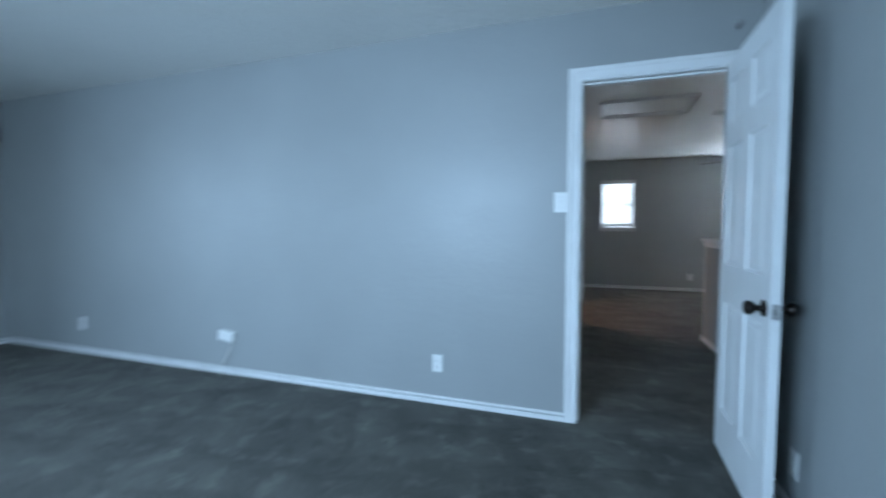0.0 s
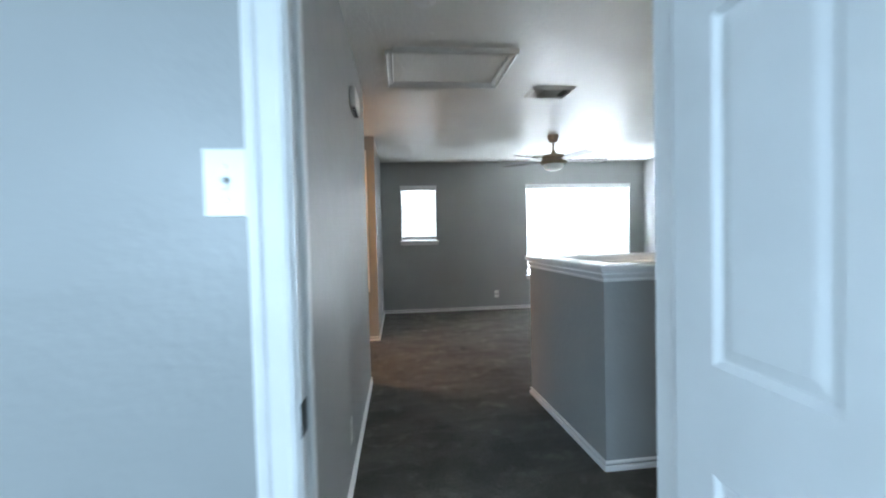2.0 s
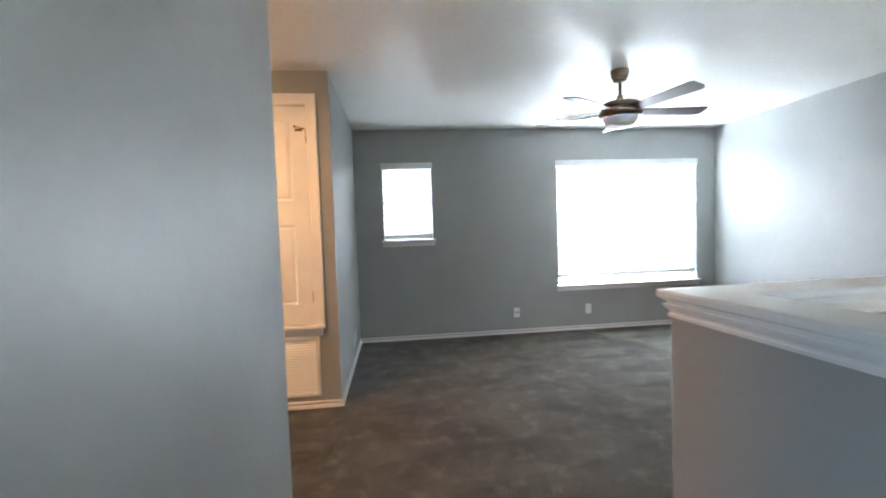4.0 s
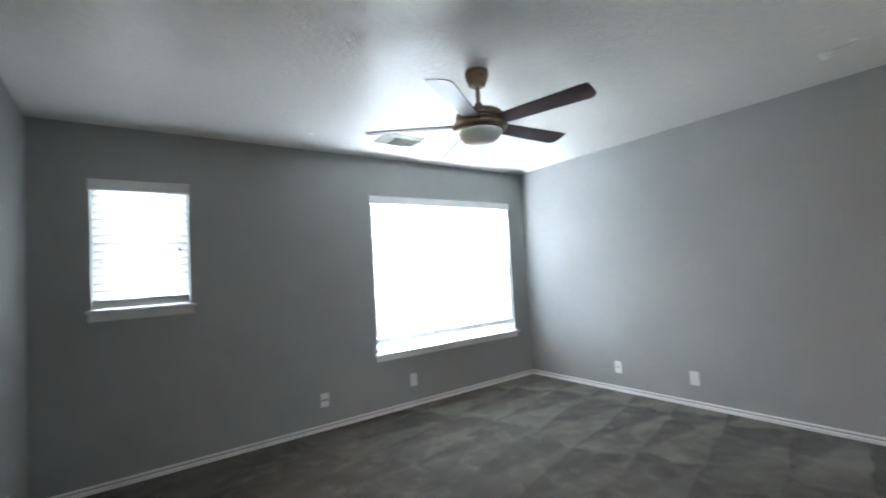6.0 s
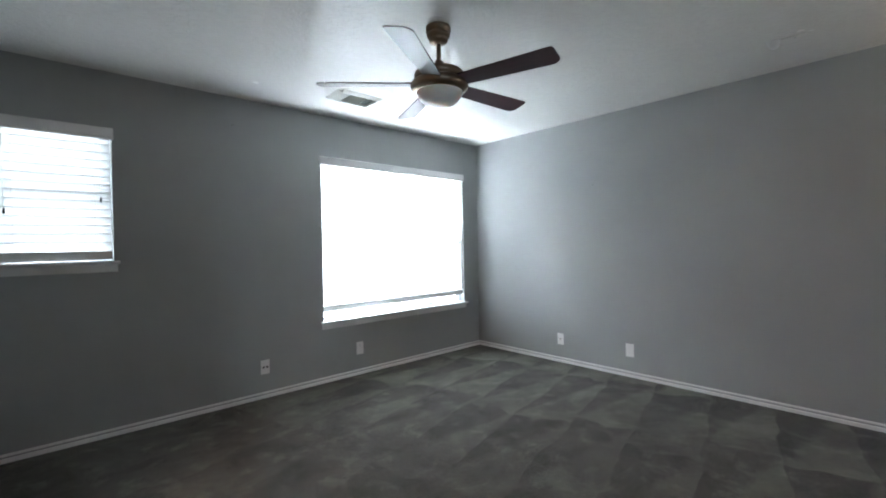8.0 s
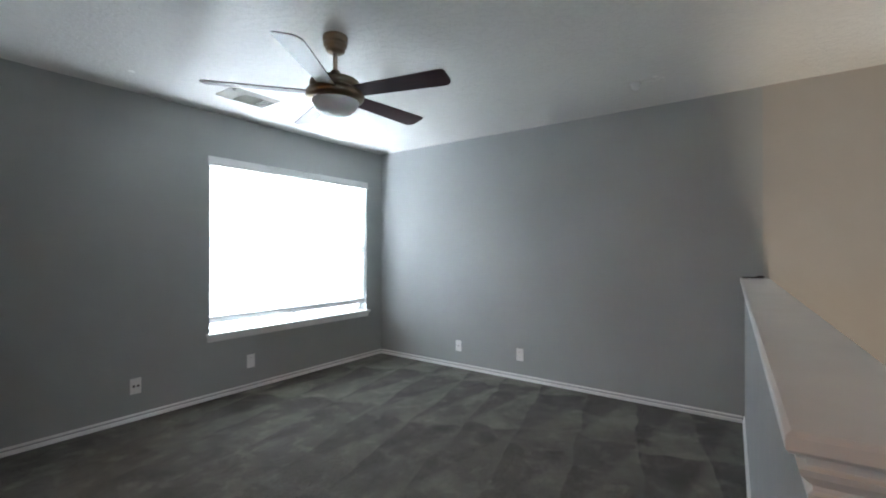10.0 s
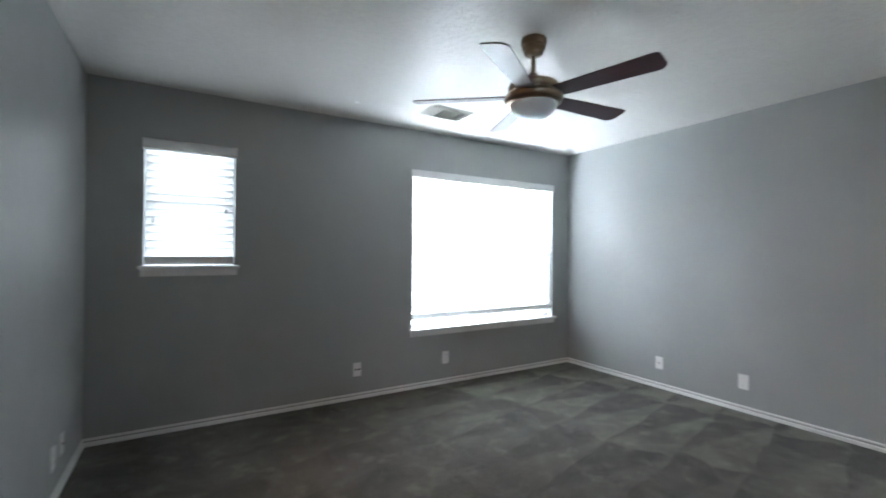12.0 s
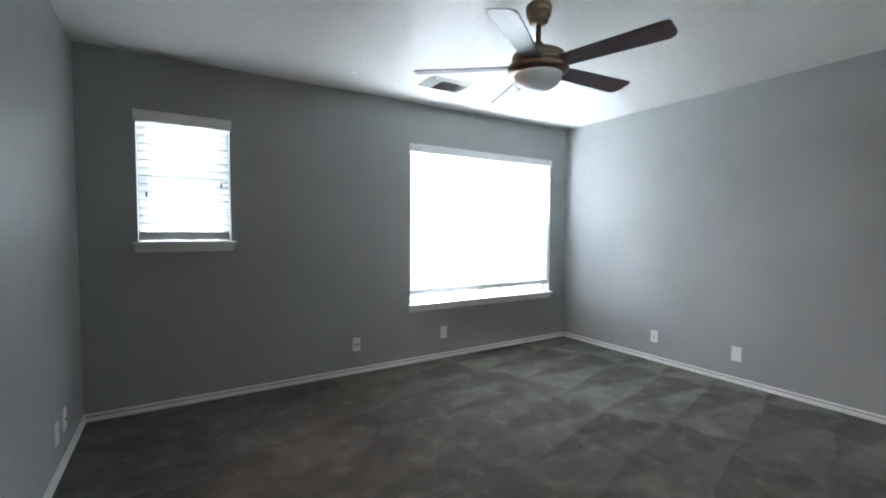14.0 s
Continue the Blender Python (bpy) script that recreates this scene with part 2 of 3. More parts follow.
def sweep(bm, pts, prof, place):
    """Runs a closed profile of (offset to the left, depth) along a line of (u, v), mitred; place(u, v, depth) gives the spot."""
    pts = [Vector(p) for p in pts]
    sections = []
    for i, p in enumerate(pts):
        d0 = (p - pts[i - 1]).normalized() if i else None
        d1 = (pts[i + 1] - p).normalized() if i + 1 < len(pts) else None
        n0 = Vector((-d0.y, d0.x)) if d0 else None
        n1 = Vector((-d1.y, d1.x)) if d1 else None
        if n0 and n1:
            n = n0 + n1
            n = n / n.dot(n0)
        else:
            n = n0 or n1
        sections.append([bm.verts.new(place(p.x + n.x * o, p.y + n.y * o, d)) for o, d in prof])
    k = len(prof)
    for a, b in zip(sections, sections[1:]):
        for i in range(k):
            bm.faces.new((a[i], a[(i + 1) % k], b[(i + 1) % k], b[i]))
    bm.faces.new(sections[0])
    bm.faces.new(sections[-1])


def finish(name, bm, mat, smooth=False):
    bmesh.ops.recalc_face_normals(bm, faces=bm.faces)
    me = bpy.data.meshes.new(name)
    bm.to_mesh(me)
    bm.free()
    me.materials.append(mat)
    if smooth:
        for f in me.polygons:
            f.use_smooth = True
    return me


def part(name, bm, mat, parent=None, label="", smooth=False):
    ob = new(name, finish(name, bm, mat, smooth))
    ob.parent = parent
    return tagged(ob, label)


def structure(name, bm, mat, label, category):
    return tagged(part(name, bm, mat), label, category, kind="structure")


def empty(name, m, label, category, group="", kind=""):
    ob = new(name)
    ob.empty_display_size = 0.05
    ob.matrix_world = m
    return tagged(ob, label, category, group, kind)


def wall_cells(bm, along, a0, a1, u0, u1, z0, z1, holes=()):
    """A wall between a0 and a1 across, u0 and u1 along, with holes (u0, u1, z0, z1) cut right through."""
    us = sorted({u0, u1, *[h[0] for h in holes], *[h[1] for h in holes]})
    zs = sorted({z0, z1, *[h[2] for h in holes], *[h[3] for h in holes]})
    for ua, ub in zip(us, us[1:]):
        for za, zb in zip(zs, zs[1:]):
            uc, zc = (ua + ub) / 2, (za + zb) / 2
            if any(h[0] < uc < h[1] and h[2] < zc < h[3] for h in holes):
                continue
            if along == "x":
                box(bm, ua, ub, a0, a1, za, zb)
            else:
                box(bm, a0, a1, ua, ub, za, zb)
    bmesh.ops.remove_doubles(bm, verts=bm.verts, dist=0.0005)
    inner = [f for f in bm.faces if any(g is not f and set(g.verts) == set(f.verts) for e in f.edges for g in e.link_faces)]
    bmesh.ops.delete(bm, geom=list(set(inner)), context="FACES")


def wall(name, along, a0, a1, u0, u1, label, holes=(), mat=None, z0=0.0, z1=2.44):
    bm = bmesh.new()
    wall_cells(bm, along, a0, a1, u0, u1, z0, z1, holes)
    return structure(name, bm, mat or WALL, label, "wall")


# ---------------------------------------------------------------- plan
H = 2.44
EAST = 4.455
W1 = (0.315, 0.885, 1.165, 2.06)
W2 = (2.395, 4.205, 0.55, 2.06)
CLOSET_Y = -1.806
NOOK_Y = -3.33
DOOR_Y0, DOOR_Y1 = -6.197, -6.077
DX0, DX1, DTOP = 0.08, 0.845, 2.038
BED_EAST = 0.955
HW_T = 0.12
# outer corners of the half wall, which stands a little askew to the house
HW = [(3.40, -4.845), (1.305, -4.90), (1.262, -3.784), (EAST + 0.02, -3.667)]

bm = bmesh.new()
sx0, sx1, sy0, sy1 = 1.40, 3.40, -4.79, -3.81
box(bm, -5.62, 4.6, -10.15, sy0, -0.2, 0)
box(bm, -5.62, 4.6, sy1, 0.15, -0.2, 0)
box(bm, -5.62, sx0, sy0, sy1, -0.2, 0)
box(bm, sx1, 4.6, sy0, sy1, -0.2, 0)
structure("floor", bm, CARPET, "grey cut-pile carpet with vacuum marks", "carpet floor")

bm = bmesh.new()
box(bm, -5.62, 4.6, -10.15, 0.15, H, H + 0.12)
structure("ceiling", bm, CEILING, "white ceiling with knockdown plaster texture", "ceiling")

wall("wall_north", "x", 0, 0.15, -0.12, 4.6, "grey painted wall with two windows", (W1, W2))
wall("wall_east", "y", EAST, 4.6, -3.775, 0, "plain grey painted wall of the loft")
# the hole is cut for the added corridor window
wall("wall_stairwell", "y", EAST - 0.008, 4.6, DOOR_Y1, -3.775, "greige painted wall above the stairs", ((-5.60, -4.96, 0.88, 2.02),), STAIR_WALL)
wall("wall_closet", "x", CLOSET_Y, CLOSET_Y + 0.115, -2.3, 0, "grey wall with a raised closet door and a return-air grille",
     ((-0.90, -0.155, 0.615, 2.215), (-0.895, -0.165, 0.10, 0.525)))
wall("wall_west_loft", "y", -0.12, 0, CLOSET_Y + 0.115, 0, "grey painted wall beside the small window")
wall("wall_west_hall", "y", -0.12, 0, DOOR_Y1, NOOK_Y, "grey painted hallway wall with a soft sheen")
wall("wall_nook_south", "x", NOOK_Y - 0.12, NOOK_Y, -2.3, -0.12, "grey wall of the side passage")
wall("wall_nook_west", "y", -2.42, -2.3, NOOK_Y - 0.12, CLOSET_Y + 0.115, "grey end wall of the side passage")
wall("wall_bedroom_door", "x", DOOR_Y0, DOOR_Y1, -5.5, 4.6, "grey bedroom wall with a doorway", ((DX0 - 0.02, DX1 + 0.02, 0, DTOP + 0.02),))
wall("wall_bedroom_east", "y", BED_EAST, BED_EAST + 0.12, -10.0, DOOR_Y0, "grey bedroom wall with a second doorway", ((-8.33, -7.54, 0, 2.05),))
wall("wall_bedroom_west", "y", -5.62, -5.5, -10.0, DOOR_Y1, "grey far bedroom wall with a window", ((-9.9, -8.5, 0.65, 2.05),))
wall("wall_bedroom_south", "x", -10.15, -10.0, -5.62, BED_EAST + 0.12, "grey bedroom wall with a window", ((-2.15, -0.65, 0.65, 2.05),))

# half wall round the stairs, with the stairwell's inner faces going down
flat = lambda u, v, d: Vector((u, v, d))
bm = bmesh.new()
sweep(bm, HW, [(0, -0.19), (0, 0.993), (-HW_T, 0.993), (-HW_T, -0.19)], flat)
structure("half_wall", bm, WALL, "grey half wall round the stairs with a white cap", "half wall")
bm = bmesh.new()
box(bm, -0.2, sx1, sy1, sy1 + HW_T, -2.7, -0.2)
box(bm, -0.2, sx1, sy0 - HW_T, sy0, -2.7, -0.2)
box(bm, -0.32, -0.2, sy0 - HW_T, sy1 + HW_T, -2.7, -0.2)
box(bm, sx1, sx1 + 0.12, sy0, sy1, -2.7, -0.2)
structure("wall_stair_lower", bm, STAIR_WALL, "greige walls of the lower stairs", "wall")
bm = bmesh.new()
box(bm, -0.32, 3.6, sy0 - HW_T, sy1 + HW_T, -2.85, -2.7)
structure("floor_lower", bm, CARPET, "grey carpet at the foot of the stairs", "carpet floor")


def staircase():
    top = empty("staircase", pose(sx1, (sy0 + sy1) / 2, 0), "carpeted stairs going down inside the half walls", "stairs")
    w = (sy1 - sy0) / 2 - 0.005
    for i in range(12):
        b = bmesh.new()
        box(b, -0.27 * (i + 1), -0.27 * i - 0.001, -w, w, -0.18 * (i + 1) - 0.17, -0.18 * (i + 1), 0.01)
        part("step", b, CARPET, top)


staircase()

# white cap and bed moulding of the half wall
HALF = HW_T / 2
bm = bmesh.new()
c = 0.089
sweep(bm, HW[:3] + [(EAST - 0.009, -3.6673)], [(o - HALF, z) for o, z in [(-c + .004, 1.040), (c - .004, 1.040), (c, 1.045), (c, 1.060), (c - .006, 1.066), (-c + .006, 1.066), (-c, 1.060), (-c, 1.045)]], flat)
cap = structure("half_wall_cap", bm, TRIM, "white painted wooden cap on the half wall", "trim")
for side in (1, -1):
    prof = [(0.0605, 0.983), (0.0665, 0.983), (0.0675, 0.992), (0.0625, 0.995), (0.0625, 1.001), (0.068, 1.006), (0.0745, 1.014), (0.0765, 1.022), (0.069, 1.025), (0.069, 1.032), (0.079, 1.035), (0.079, 1.039), (0.0605, 1.039)]
    bm = bmesh.new()
    sweep(bm, HW[:3] + [(EAST - 0.009, -3.6673)], [(side * o - HALF, z) for o, z in prof], flat)
    part("bed_moulding", bm, TRIM, cap)

# a plinth and a bead, with a strip of the wall between them
PLINTH = [(0.0, 0.001), (0.014, 0.001), (0.014, 0.022), (0.010, 0.026), (0.0, 0.026)]
BEAD = [(0.0, 0.037), (0.010, 0.038), (0.011, 0.047), (0.006, 0.052), (0.0, 0.052)]
runs = {
    "baseboard_loft": [(EAST, -3.651), (EAST, 0), (0, 0), (0, CLOSET_Y), (-2.3, CLOSET_Y), (-2.3, NOOK_Y), (0, NOOK_Y), (0, DOOR_Y1 + 0.02)],
    "baseboard_corridor": [(0.923, DOOR_Y1), (EAST - 0.008, DOOR_Y1), (EAST - 0.008, -3.775)],
    "baseboard_half_wall": HW[:3] + [(EAST - 0.002, -3.6672)],
    "baseboard_bedroom": [(0.002, DOOR_Y0), (-5.5, DOOR_Y0), (-5.5, -10.0), (BED_EAST, -10.0), (BED_EAST, -8.405)],
    "baseboard_bedroom_corner": [(BED_EAST, -7.463), (BED_EAST, DOOR_Y0), (0.925, DOOR_Y0)],
}
for name, pts in runs.items():
    bm = bmesh.new()
    sweep(bm, pts, PLINTH, flat)
    sweep(bm, pts, BEAD, flat)
    structure(name, bm, TRIM, "white stepped wooden baseboard above grey carpet", "baseboard")

CASE = [(0.0, 0.0), (0.0, 0.009), (0.010, 0.012), (0.016, 0.0105), (0.044, 0.0125), (0.052, 0.017), (0.066, 0.018), (0.070, 0.015), (0.070, 0.0)]


# ---------------------------------------------------------------- doors
def slab_mesh(w, h, t, cols, rows):
    """A moulded door: x from 0 to w, y from -t/2 to t/2; cols and rows are the panels' spans."""
    b = bmesh.new()
    xs = sorted({0, w, *[v for c in cols for v in c]})
    zs = sorted({0, h, *[v for r in rows for v in r]})
    panels = []
    for y in (-t / 2, t / 2):
        grid = [[b.verts.new((x, y, z)) for z in zs] for x in xs]
        for i in range(len(xs) - 1):
            for j in range(len(zs) - 1):
                q = [grid[i][j], grid[i + 1][j], grid[i + 1][j + 1], grid[i][j + 1]]
                f = b.faces.new(q if y < 0 else q[::-1])
                if (xs[i], xs[i + 1]) in cols and (zs[j], zs[j + 1]) in rows:
                    panels.append(f)
        if y < 0:
            front = grid
    n, k = len(xs) - 1, len(zs) - 1
    for i in range(n):
        b.faces.new((front[i][0], grid[i][0], grid[i + 1][0], front[i + 1][0]))
        b.faces.new((front[i][k], front[i + 1][k], grid[i + 1][k], grid[i][k]))
    for j in range(k):
        b.faces.new((front[0][j], front[0][j + 1], grid[0][j + 1], grid[0][j]))
        b.faces.new((front[n][j], grid[n][j], grid[n][j + 1], front[n][j + 1]))
    bmesh.ops.recalc_face_normals(b, faces=b.faces)
    bmesh.ops.inset_individual(b, faces=panels, thickness=0.006, depth=-0.003)
    bmesh.ops.inset_individual(b, faces=panels, thickness=0.010, depth=-0.006)
    bmesh.ops.inset_individual(b, faces=panels, thickness=0.006, depth=0.0)
    bmesh.ops.inset_individual(b, faces=panels, thickness=0.030, depth=0.006)
    return b


def knob_mesh(b, m):
    lathe(b, [(0.033, 0.0), (0.033, 0.004), (0.028, 0.009), (0.012, 0.012), (0.011, 0.030), (0.020, 0.036), (0.027, 0.046), (0.0285, 0.055), (0.025, 0.064), (0.014, 0.069), (0.004, 0.070)], 24, m)


def door_casing(name, parent, xl, xr, z0, top, y, facing, label):
    b = bmesh.new()
    sweep(b, [(xl, z0), (xl, top), (xr, top), (xr, z0)], CASE, lambda u, v, d: Vector((u, y + facing * d, v)))
    return part(name, b, TRIM, parent, label)


# bedroom doorway: jambs, stops, casing on both sides
frame_1 = empty("door_frame_1", pose(0, 0, 0), "white painted door frame and casing of the bedroom", "door frame", kind="structure")
for name, xa, xb, za, zb in (("jamb", DX0 - 0.02, DX0, 0.001, DTOP), ("jamb", DX1, DX1 + 0.02, 0.001, DTOP), ("head_jamb", DX0 - 0.02, DX1 + 0.02, DTOP, DTOP + 0.0195)):
    b = bmesh.new()
    box(b, xa, xb, DOOR_Y0 - 0.001, DOOR_Y1 + 0.001, za, zb)
    part(name, b, TRIM, frame_1)
for xa, xb, za, zb in ((DX0, DX0 + 0.011, 0.001, DTOP - 0.011), (DX1 - 0.011, DX1, 0.001, DTOP - 0.011), (DX0, DX1, DTOP - 0.011, DTOP)):
    b = bmesh.new()
    box(b, xa, xb, DOOR_Y0 + 0.04, DOOR_Y0 + 0.075, za, zb, 0.002)
    part("door_stop", b, TRIM, frame_1)
door_casing("casing", frame_1, DX0 - 0.006, DX1 + 0.006, 0.001, DTOP + 0.006, DOOR_Y0, -1, "")
door_casing("casing", frame_1, DX0 - 0.006, DX1 + 0.006, 0.001, DTOP + 0.006, DOOR_Y1, 1, "")
b = bmesh.new()
box(b, DX0, DX0 + 0.002, DOOR_Y0 - 0.002, DOOR_Y0 + 0.042, 0.872, 0.935, 0.0008)
box(b, DX0 + 0.002, DX0 + 0.0025, DOOR_Y0 + 0.012, DOOR_Y0 + 0.026, 0.888, 0.919)
part("strike_plate", b, BLACK, frame_1, "dark bronze strike plate")


def bedroom_door():
    W, HT, T = 0.758, 2.03, 0.035
    top = empty("door_1", pose(DX1 - 0.004, DOOR_Y0 - 0.012, 0.012, 0, 0, -91.4), "white six-panel bedroom door standing wide open", "door", kind="structure")
    cols = ((0.105, 0.325), (0.433, 0.653))
    rows = ((0.23, 0.80), (0.99, 1.59), (1.70, 1.915))
    b = slab_mesh(W, HT, T, cols, rows)
    bmesh.ops.translate(b, verts=b.verts, vec=(0, -T / 2 - 0.004, 0))
    slab = part("slab", b, DOOR, top)
    yc = -T / 2 - 0.004
    for s in (1, -1):
        b = bmesh.new()
        knob_mesh(b, Matrix.Translation((W - 0.060, yc + s * T / 2, 0.868)) @ Matrix.Rotation(-s * math.pi / 2, 4, "X"))
        part("door_knob", b, BLACK, top, "dark bronze door knob")
    b = bmesh.new()
    box(b, W - 0.0005, W + 0.0015, yc - 0.0125, yc + 0.0125, 0.836, 0.894, 0.0006)
    box(b, W + 0.0015, W + 0.011, yc - 0.007, yc + 0.007, 0.854, 0.876, 0.003)
    part("latch", b, CHROME, top, "bright nickel latch plate and bolt")
    for z in (0.2, 1.02, 1.82):
        b = bmesh.new()
        lathe(b, [(0.006, -0.045), (0.006, 0.045), (0.003, 0.05)], 12, Matrix.Translation((0.0, 0.003, z)))
        box(b, 0.0, 0.001, -0.032, 0.0, z - 0.044, z + 0.044)
        part("hinge", b, BLACK, top, "dark bronze butt hinge")
    return top


bedroom_door()

# second bedroom doorway, with a closed door
frame_2 = empty("door_frame_2", pose(0, 0, 0), "white painted door frame in the bedroom's side wall", "door frame", kind="structure")
b = bmesh.new()
sweep(b, [(-7.535, 0.001), (-7.535, 2.05), (-8.335, 2.05), (-8.335, 0.001)], [(-o, d) for o, d in CASE], lambda u, v, d: Vector((BED_EAST - d, u, v)))
part("casing", b, TRIM, frame_2)
for ya, yb, za, zb in ((-7.56, -7.54, 0.001, 2.03), (-8.33, -8.31, 0.001, 2.03), (-8.33, -7.54, 2.03, 2.0495)):
    b = bmesh.new()
    box(b, BED_EAST - 0.001, BED_EAST + 0.121, ya, yb, za, zb)
    part("jamb", b, TRIM, frame_2)
door_2 = empty("door_2", pose(BED_EAST + 0.06, -8.306, 0.01, 0, 0, 90), "white closed panel door in the side wall", "door", kind="structure")
part("slab", slab_mesh(0.736, 2.018, 0.035, ((0.10, 0.318), (0.418, 0.636)), ((0.23, 0.80), (0.99, 1.59), (1.70, 1.915))), DOOR, door_2)


# raised closet door over a return-air grille
def closet():
    y = CLOSET_Y
    top = empty("door_3", pose(-0.88, y + 0.030, 0.617), "white four-panel closet door set above a return-air grille", "door", kind="structure")
    W, HT, T = 0.705, 1.578, 0.035
    part("slab", slab_mesh(W, HT, T, ((0.105, 0.300), (0.405, 0.600)), ((0.150, 0.730), (0.905, 1.485))), DOOR, top)
    b = bmesh.new()
    knob_mesh(b, Matrix.Translation((0.062, -T / 2, 0.475)) @ Matrix.Rotation(math.pi / 2, 4, "X"))
    part("door_knob", b, BRASS, top, "polished brass door knob")
    for z in (0.2, 1.36):
        b = bmesh.new()
        lathe(b, [(0.006, -0.042), (0.006, 0.042), (0.003, 0.048)], 12, Matrix.Translation((W + 0.003, -T / 2 - 0.004, z)))
        part("hinge", b, BRASS, top, "brass butt hinge")
    b = bmesh.new()
    lathe(b, [(0.004, 0.0), (0.004, 0.07), (0.009, 0.071), (0.009, 0.082), (0.003, 0.084)], 12,
          Matrix.Translation((W + 0.0, -T / 2 - 0.006, 1.415)) @ Matrix.Rotation(radians(-80), 4, "Y") @ Matrix.Rotation(radians(20), 4, "X"))
    box(b, W - 0.075, W - 0.02, -T / 2 - 0.006, -T / 2, 1.40, 1.418, 0.002)
    part("hinge_stop", b, BRASS, top, "brass hinge-pin door stop")
    fr = empty("door_frame_3", pose(0, 0, 0), "white casing and ledge round the closet door", "door frame", kind="structure")
    b = bmesh.new()
    sweep(b, [(-0.892, 0.618), (-0.892, 2.207), (-0.163, 2.207), (-0.163, 0.618)], CASE, lambda u, v, d: Vector((u, y - d, v)))
    part("casing", b, TRIM, fr)
    for xa, xb, za, zb in ((-0.8995, -0.884, 0.616, 2.2), (-0.171, -0.1555, 0.616, 2.2), (-0.8995, -0.1555, 2.2, 2.2145)):
        b = bmesh.new()
        box(b, xa, xb, y - 0.001, y + 0.11, za, zb)
        part("jamb", b, TRIM, fr)
    b = bmesh.new()
    box(b, -0.985, -0.092, y - 0.042, y + 0.02, 0.592, 0.6145, 0.006, 2)
    part("ledge", b, TRIM, fr)
    b = bmesh.new()
    sweep(b, [(-0.955, 0.592), (-0.115, 0.592)], [(-0.001, 0.0), (-0.001, 0.026), (-0.02, 0.018), (-0.045, 0.012), (-0.055, 0.010), (-0.055, 0.0)], lambda u, v, d: Vector((u, y - d, v)))
    part("apron", b, TRIM, fr)
    # grille
    g = empty("return_air_grille", pose(-0.53, y, 0.31), "white louvred return-air grille low in the closet wall", "grille")
    b = bmesh.new()
    hw, hh = 0.388, 0.222
    sweep(b, [(-hw + .03, -hh + .03), (-hw + .03, hh - .03), (hw - .03, hh - .03), (hw - .03, -hh + .03), (-hw + .03, -hh + .03)],
          [(0, 0), (0, 0.006), (0.006, 0.010), (0.024, 0.010), (0.03, 0.004), (0.03, 0)], lambda u, v, d: Vector((u, -d, v)))
    part("frame", b, TRIM, g)
    b = bmesh.new()
    box(b, -hw + .028, hw - .028, -0.004, 0.004, -0.0105, 0.0105)
    bmesh.ops.rotate(b, verts=b.verts, cent=(0, 0, 0), matrix=Matrix.Rotation(radians(-40), 3, "X"))
    for v in b.verts:
        v.co.y *= 0.9
    me = finish("slat", b, TRIM)
    n = 20
    for i in range(n):
        s = new("slat", me)
        s.parent = g
        s.location = (0, 0.008, -hh + 0.04 + i * (2 * hh - 0.08) / (n - 1))
    b = bmesh.new()
    box(b, -hw + .025, hw - .025, 0.03, 0.045, -hh + .025, hh - .025)
    part("filter", b, FILTER, g, "dusty pleated filter behind the louvres")


closet()


# ---------------------------------------------------------------- windows and blinds
def window(name, x0, x1, z0, z1, twin, label):
    top = empty(name, pose(0, 0, 0), label, "window", kind="structure")
    ya, yb = 0.085, 0.125
    spans = ((x0, (x0 + x1) / 2), ((x0 + x1) / 2, x1)) if twin else ((x0, x1),)
    f = 0.035
    zm = (z0 + z1) / 2 + 0.0
    for k, (a, c) in enumerate(spans):
        for xa, xb, za, zb in ((a, a + f, z0, z1), (c - f, c, z0, z1), (a + f, c - f, z0, z0 + f), (a + f, c - f, z1 - f, z1), (a + f, c - f, zm - 0.02, zm + 0.02)):
            b = bmesh.new()
            box(b, xa, xb, ya, yb, za, zb, 0.003)
            part("window_frame", b, VINYL, top)
        for za, zb in ((z0 + f, zm - 0.02), (zm + 0.02, z1 - f)):
            b = bmesh.new()
            box(b, a + f, c - f, 0.102, 0.106, za, zb)
            pane = part("pane", b, GLASS, top)
            pane.visible_shadow = False
        if k == 1:
            b = bmesh.new()
            box(b, a + f, c - f, 0.128, 0.1285, z0 + f, zm)
            part("insect_screen", b, SCREEN, top, "grey insect screen outside the lower sash")
    b = bmesh.new()
    box(b, x0 - 0.03, x1 + 0.03, -0.045, -0.0005, z0 - 0.012, z0 + 0.010, 0.005, 2)
    box(b, x0 + 0.001, x1 - 0.001, -0.0005, 0.085, z0 - 0.0, z0 + 0.010)
    part("window_sill", b, TRIM, top)
    b = bmesh.new()
    sweep(b, [(x0 - 0.018, z0 - 0.012), (x1 + 0.018, z0 - 0.012)], [(-0.001, 0), (-0.001, 0.022), (-0.012, 0.018), (-0.04, 0.012), (-0.052, 0.008), (-0.052, 0)], lambda u, v, d: Vector((u, -d, v)))
    part("apron", b, TRIM, top)


window("window_1", *W1, False, "small white-framed window behind a closed blind")
window("window_2", *W2, True, "large twin white-framed window behind a closed blind")


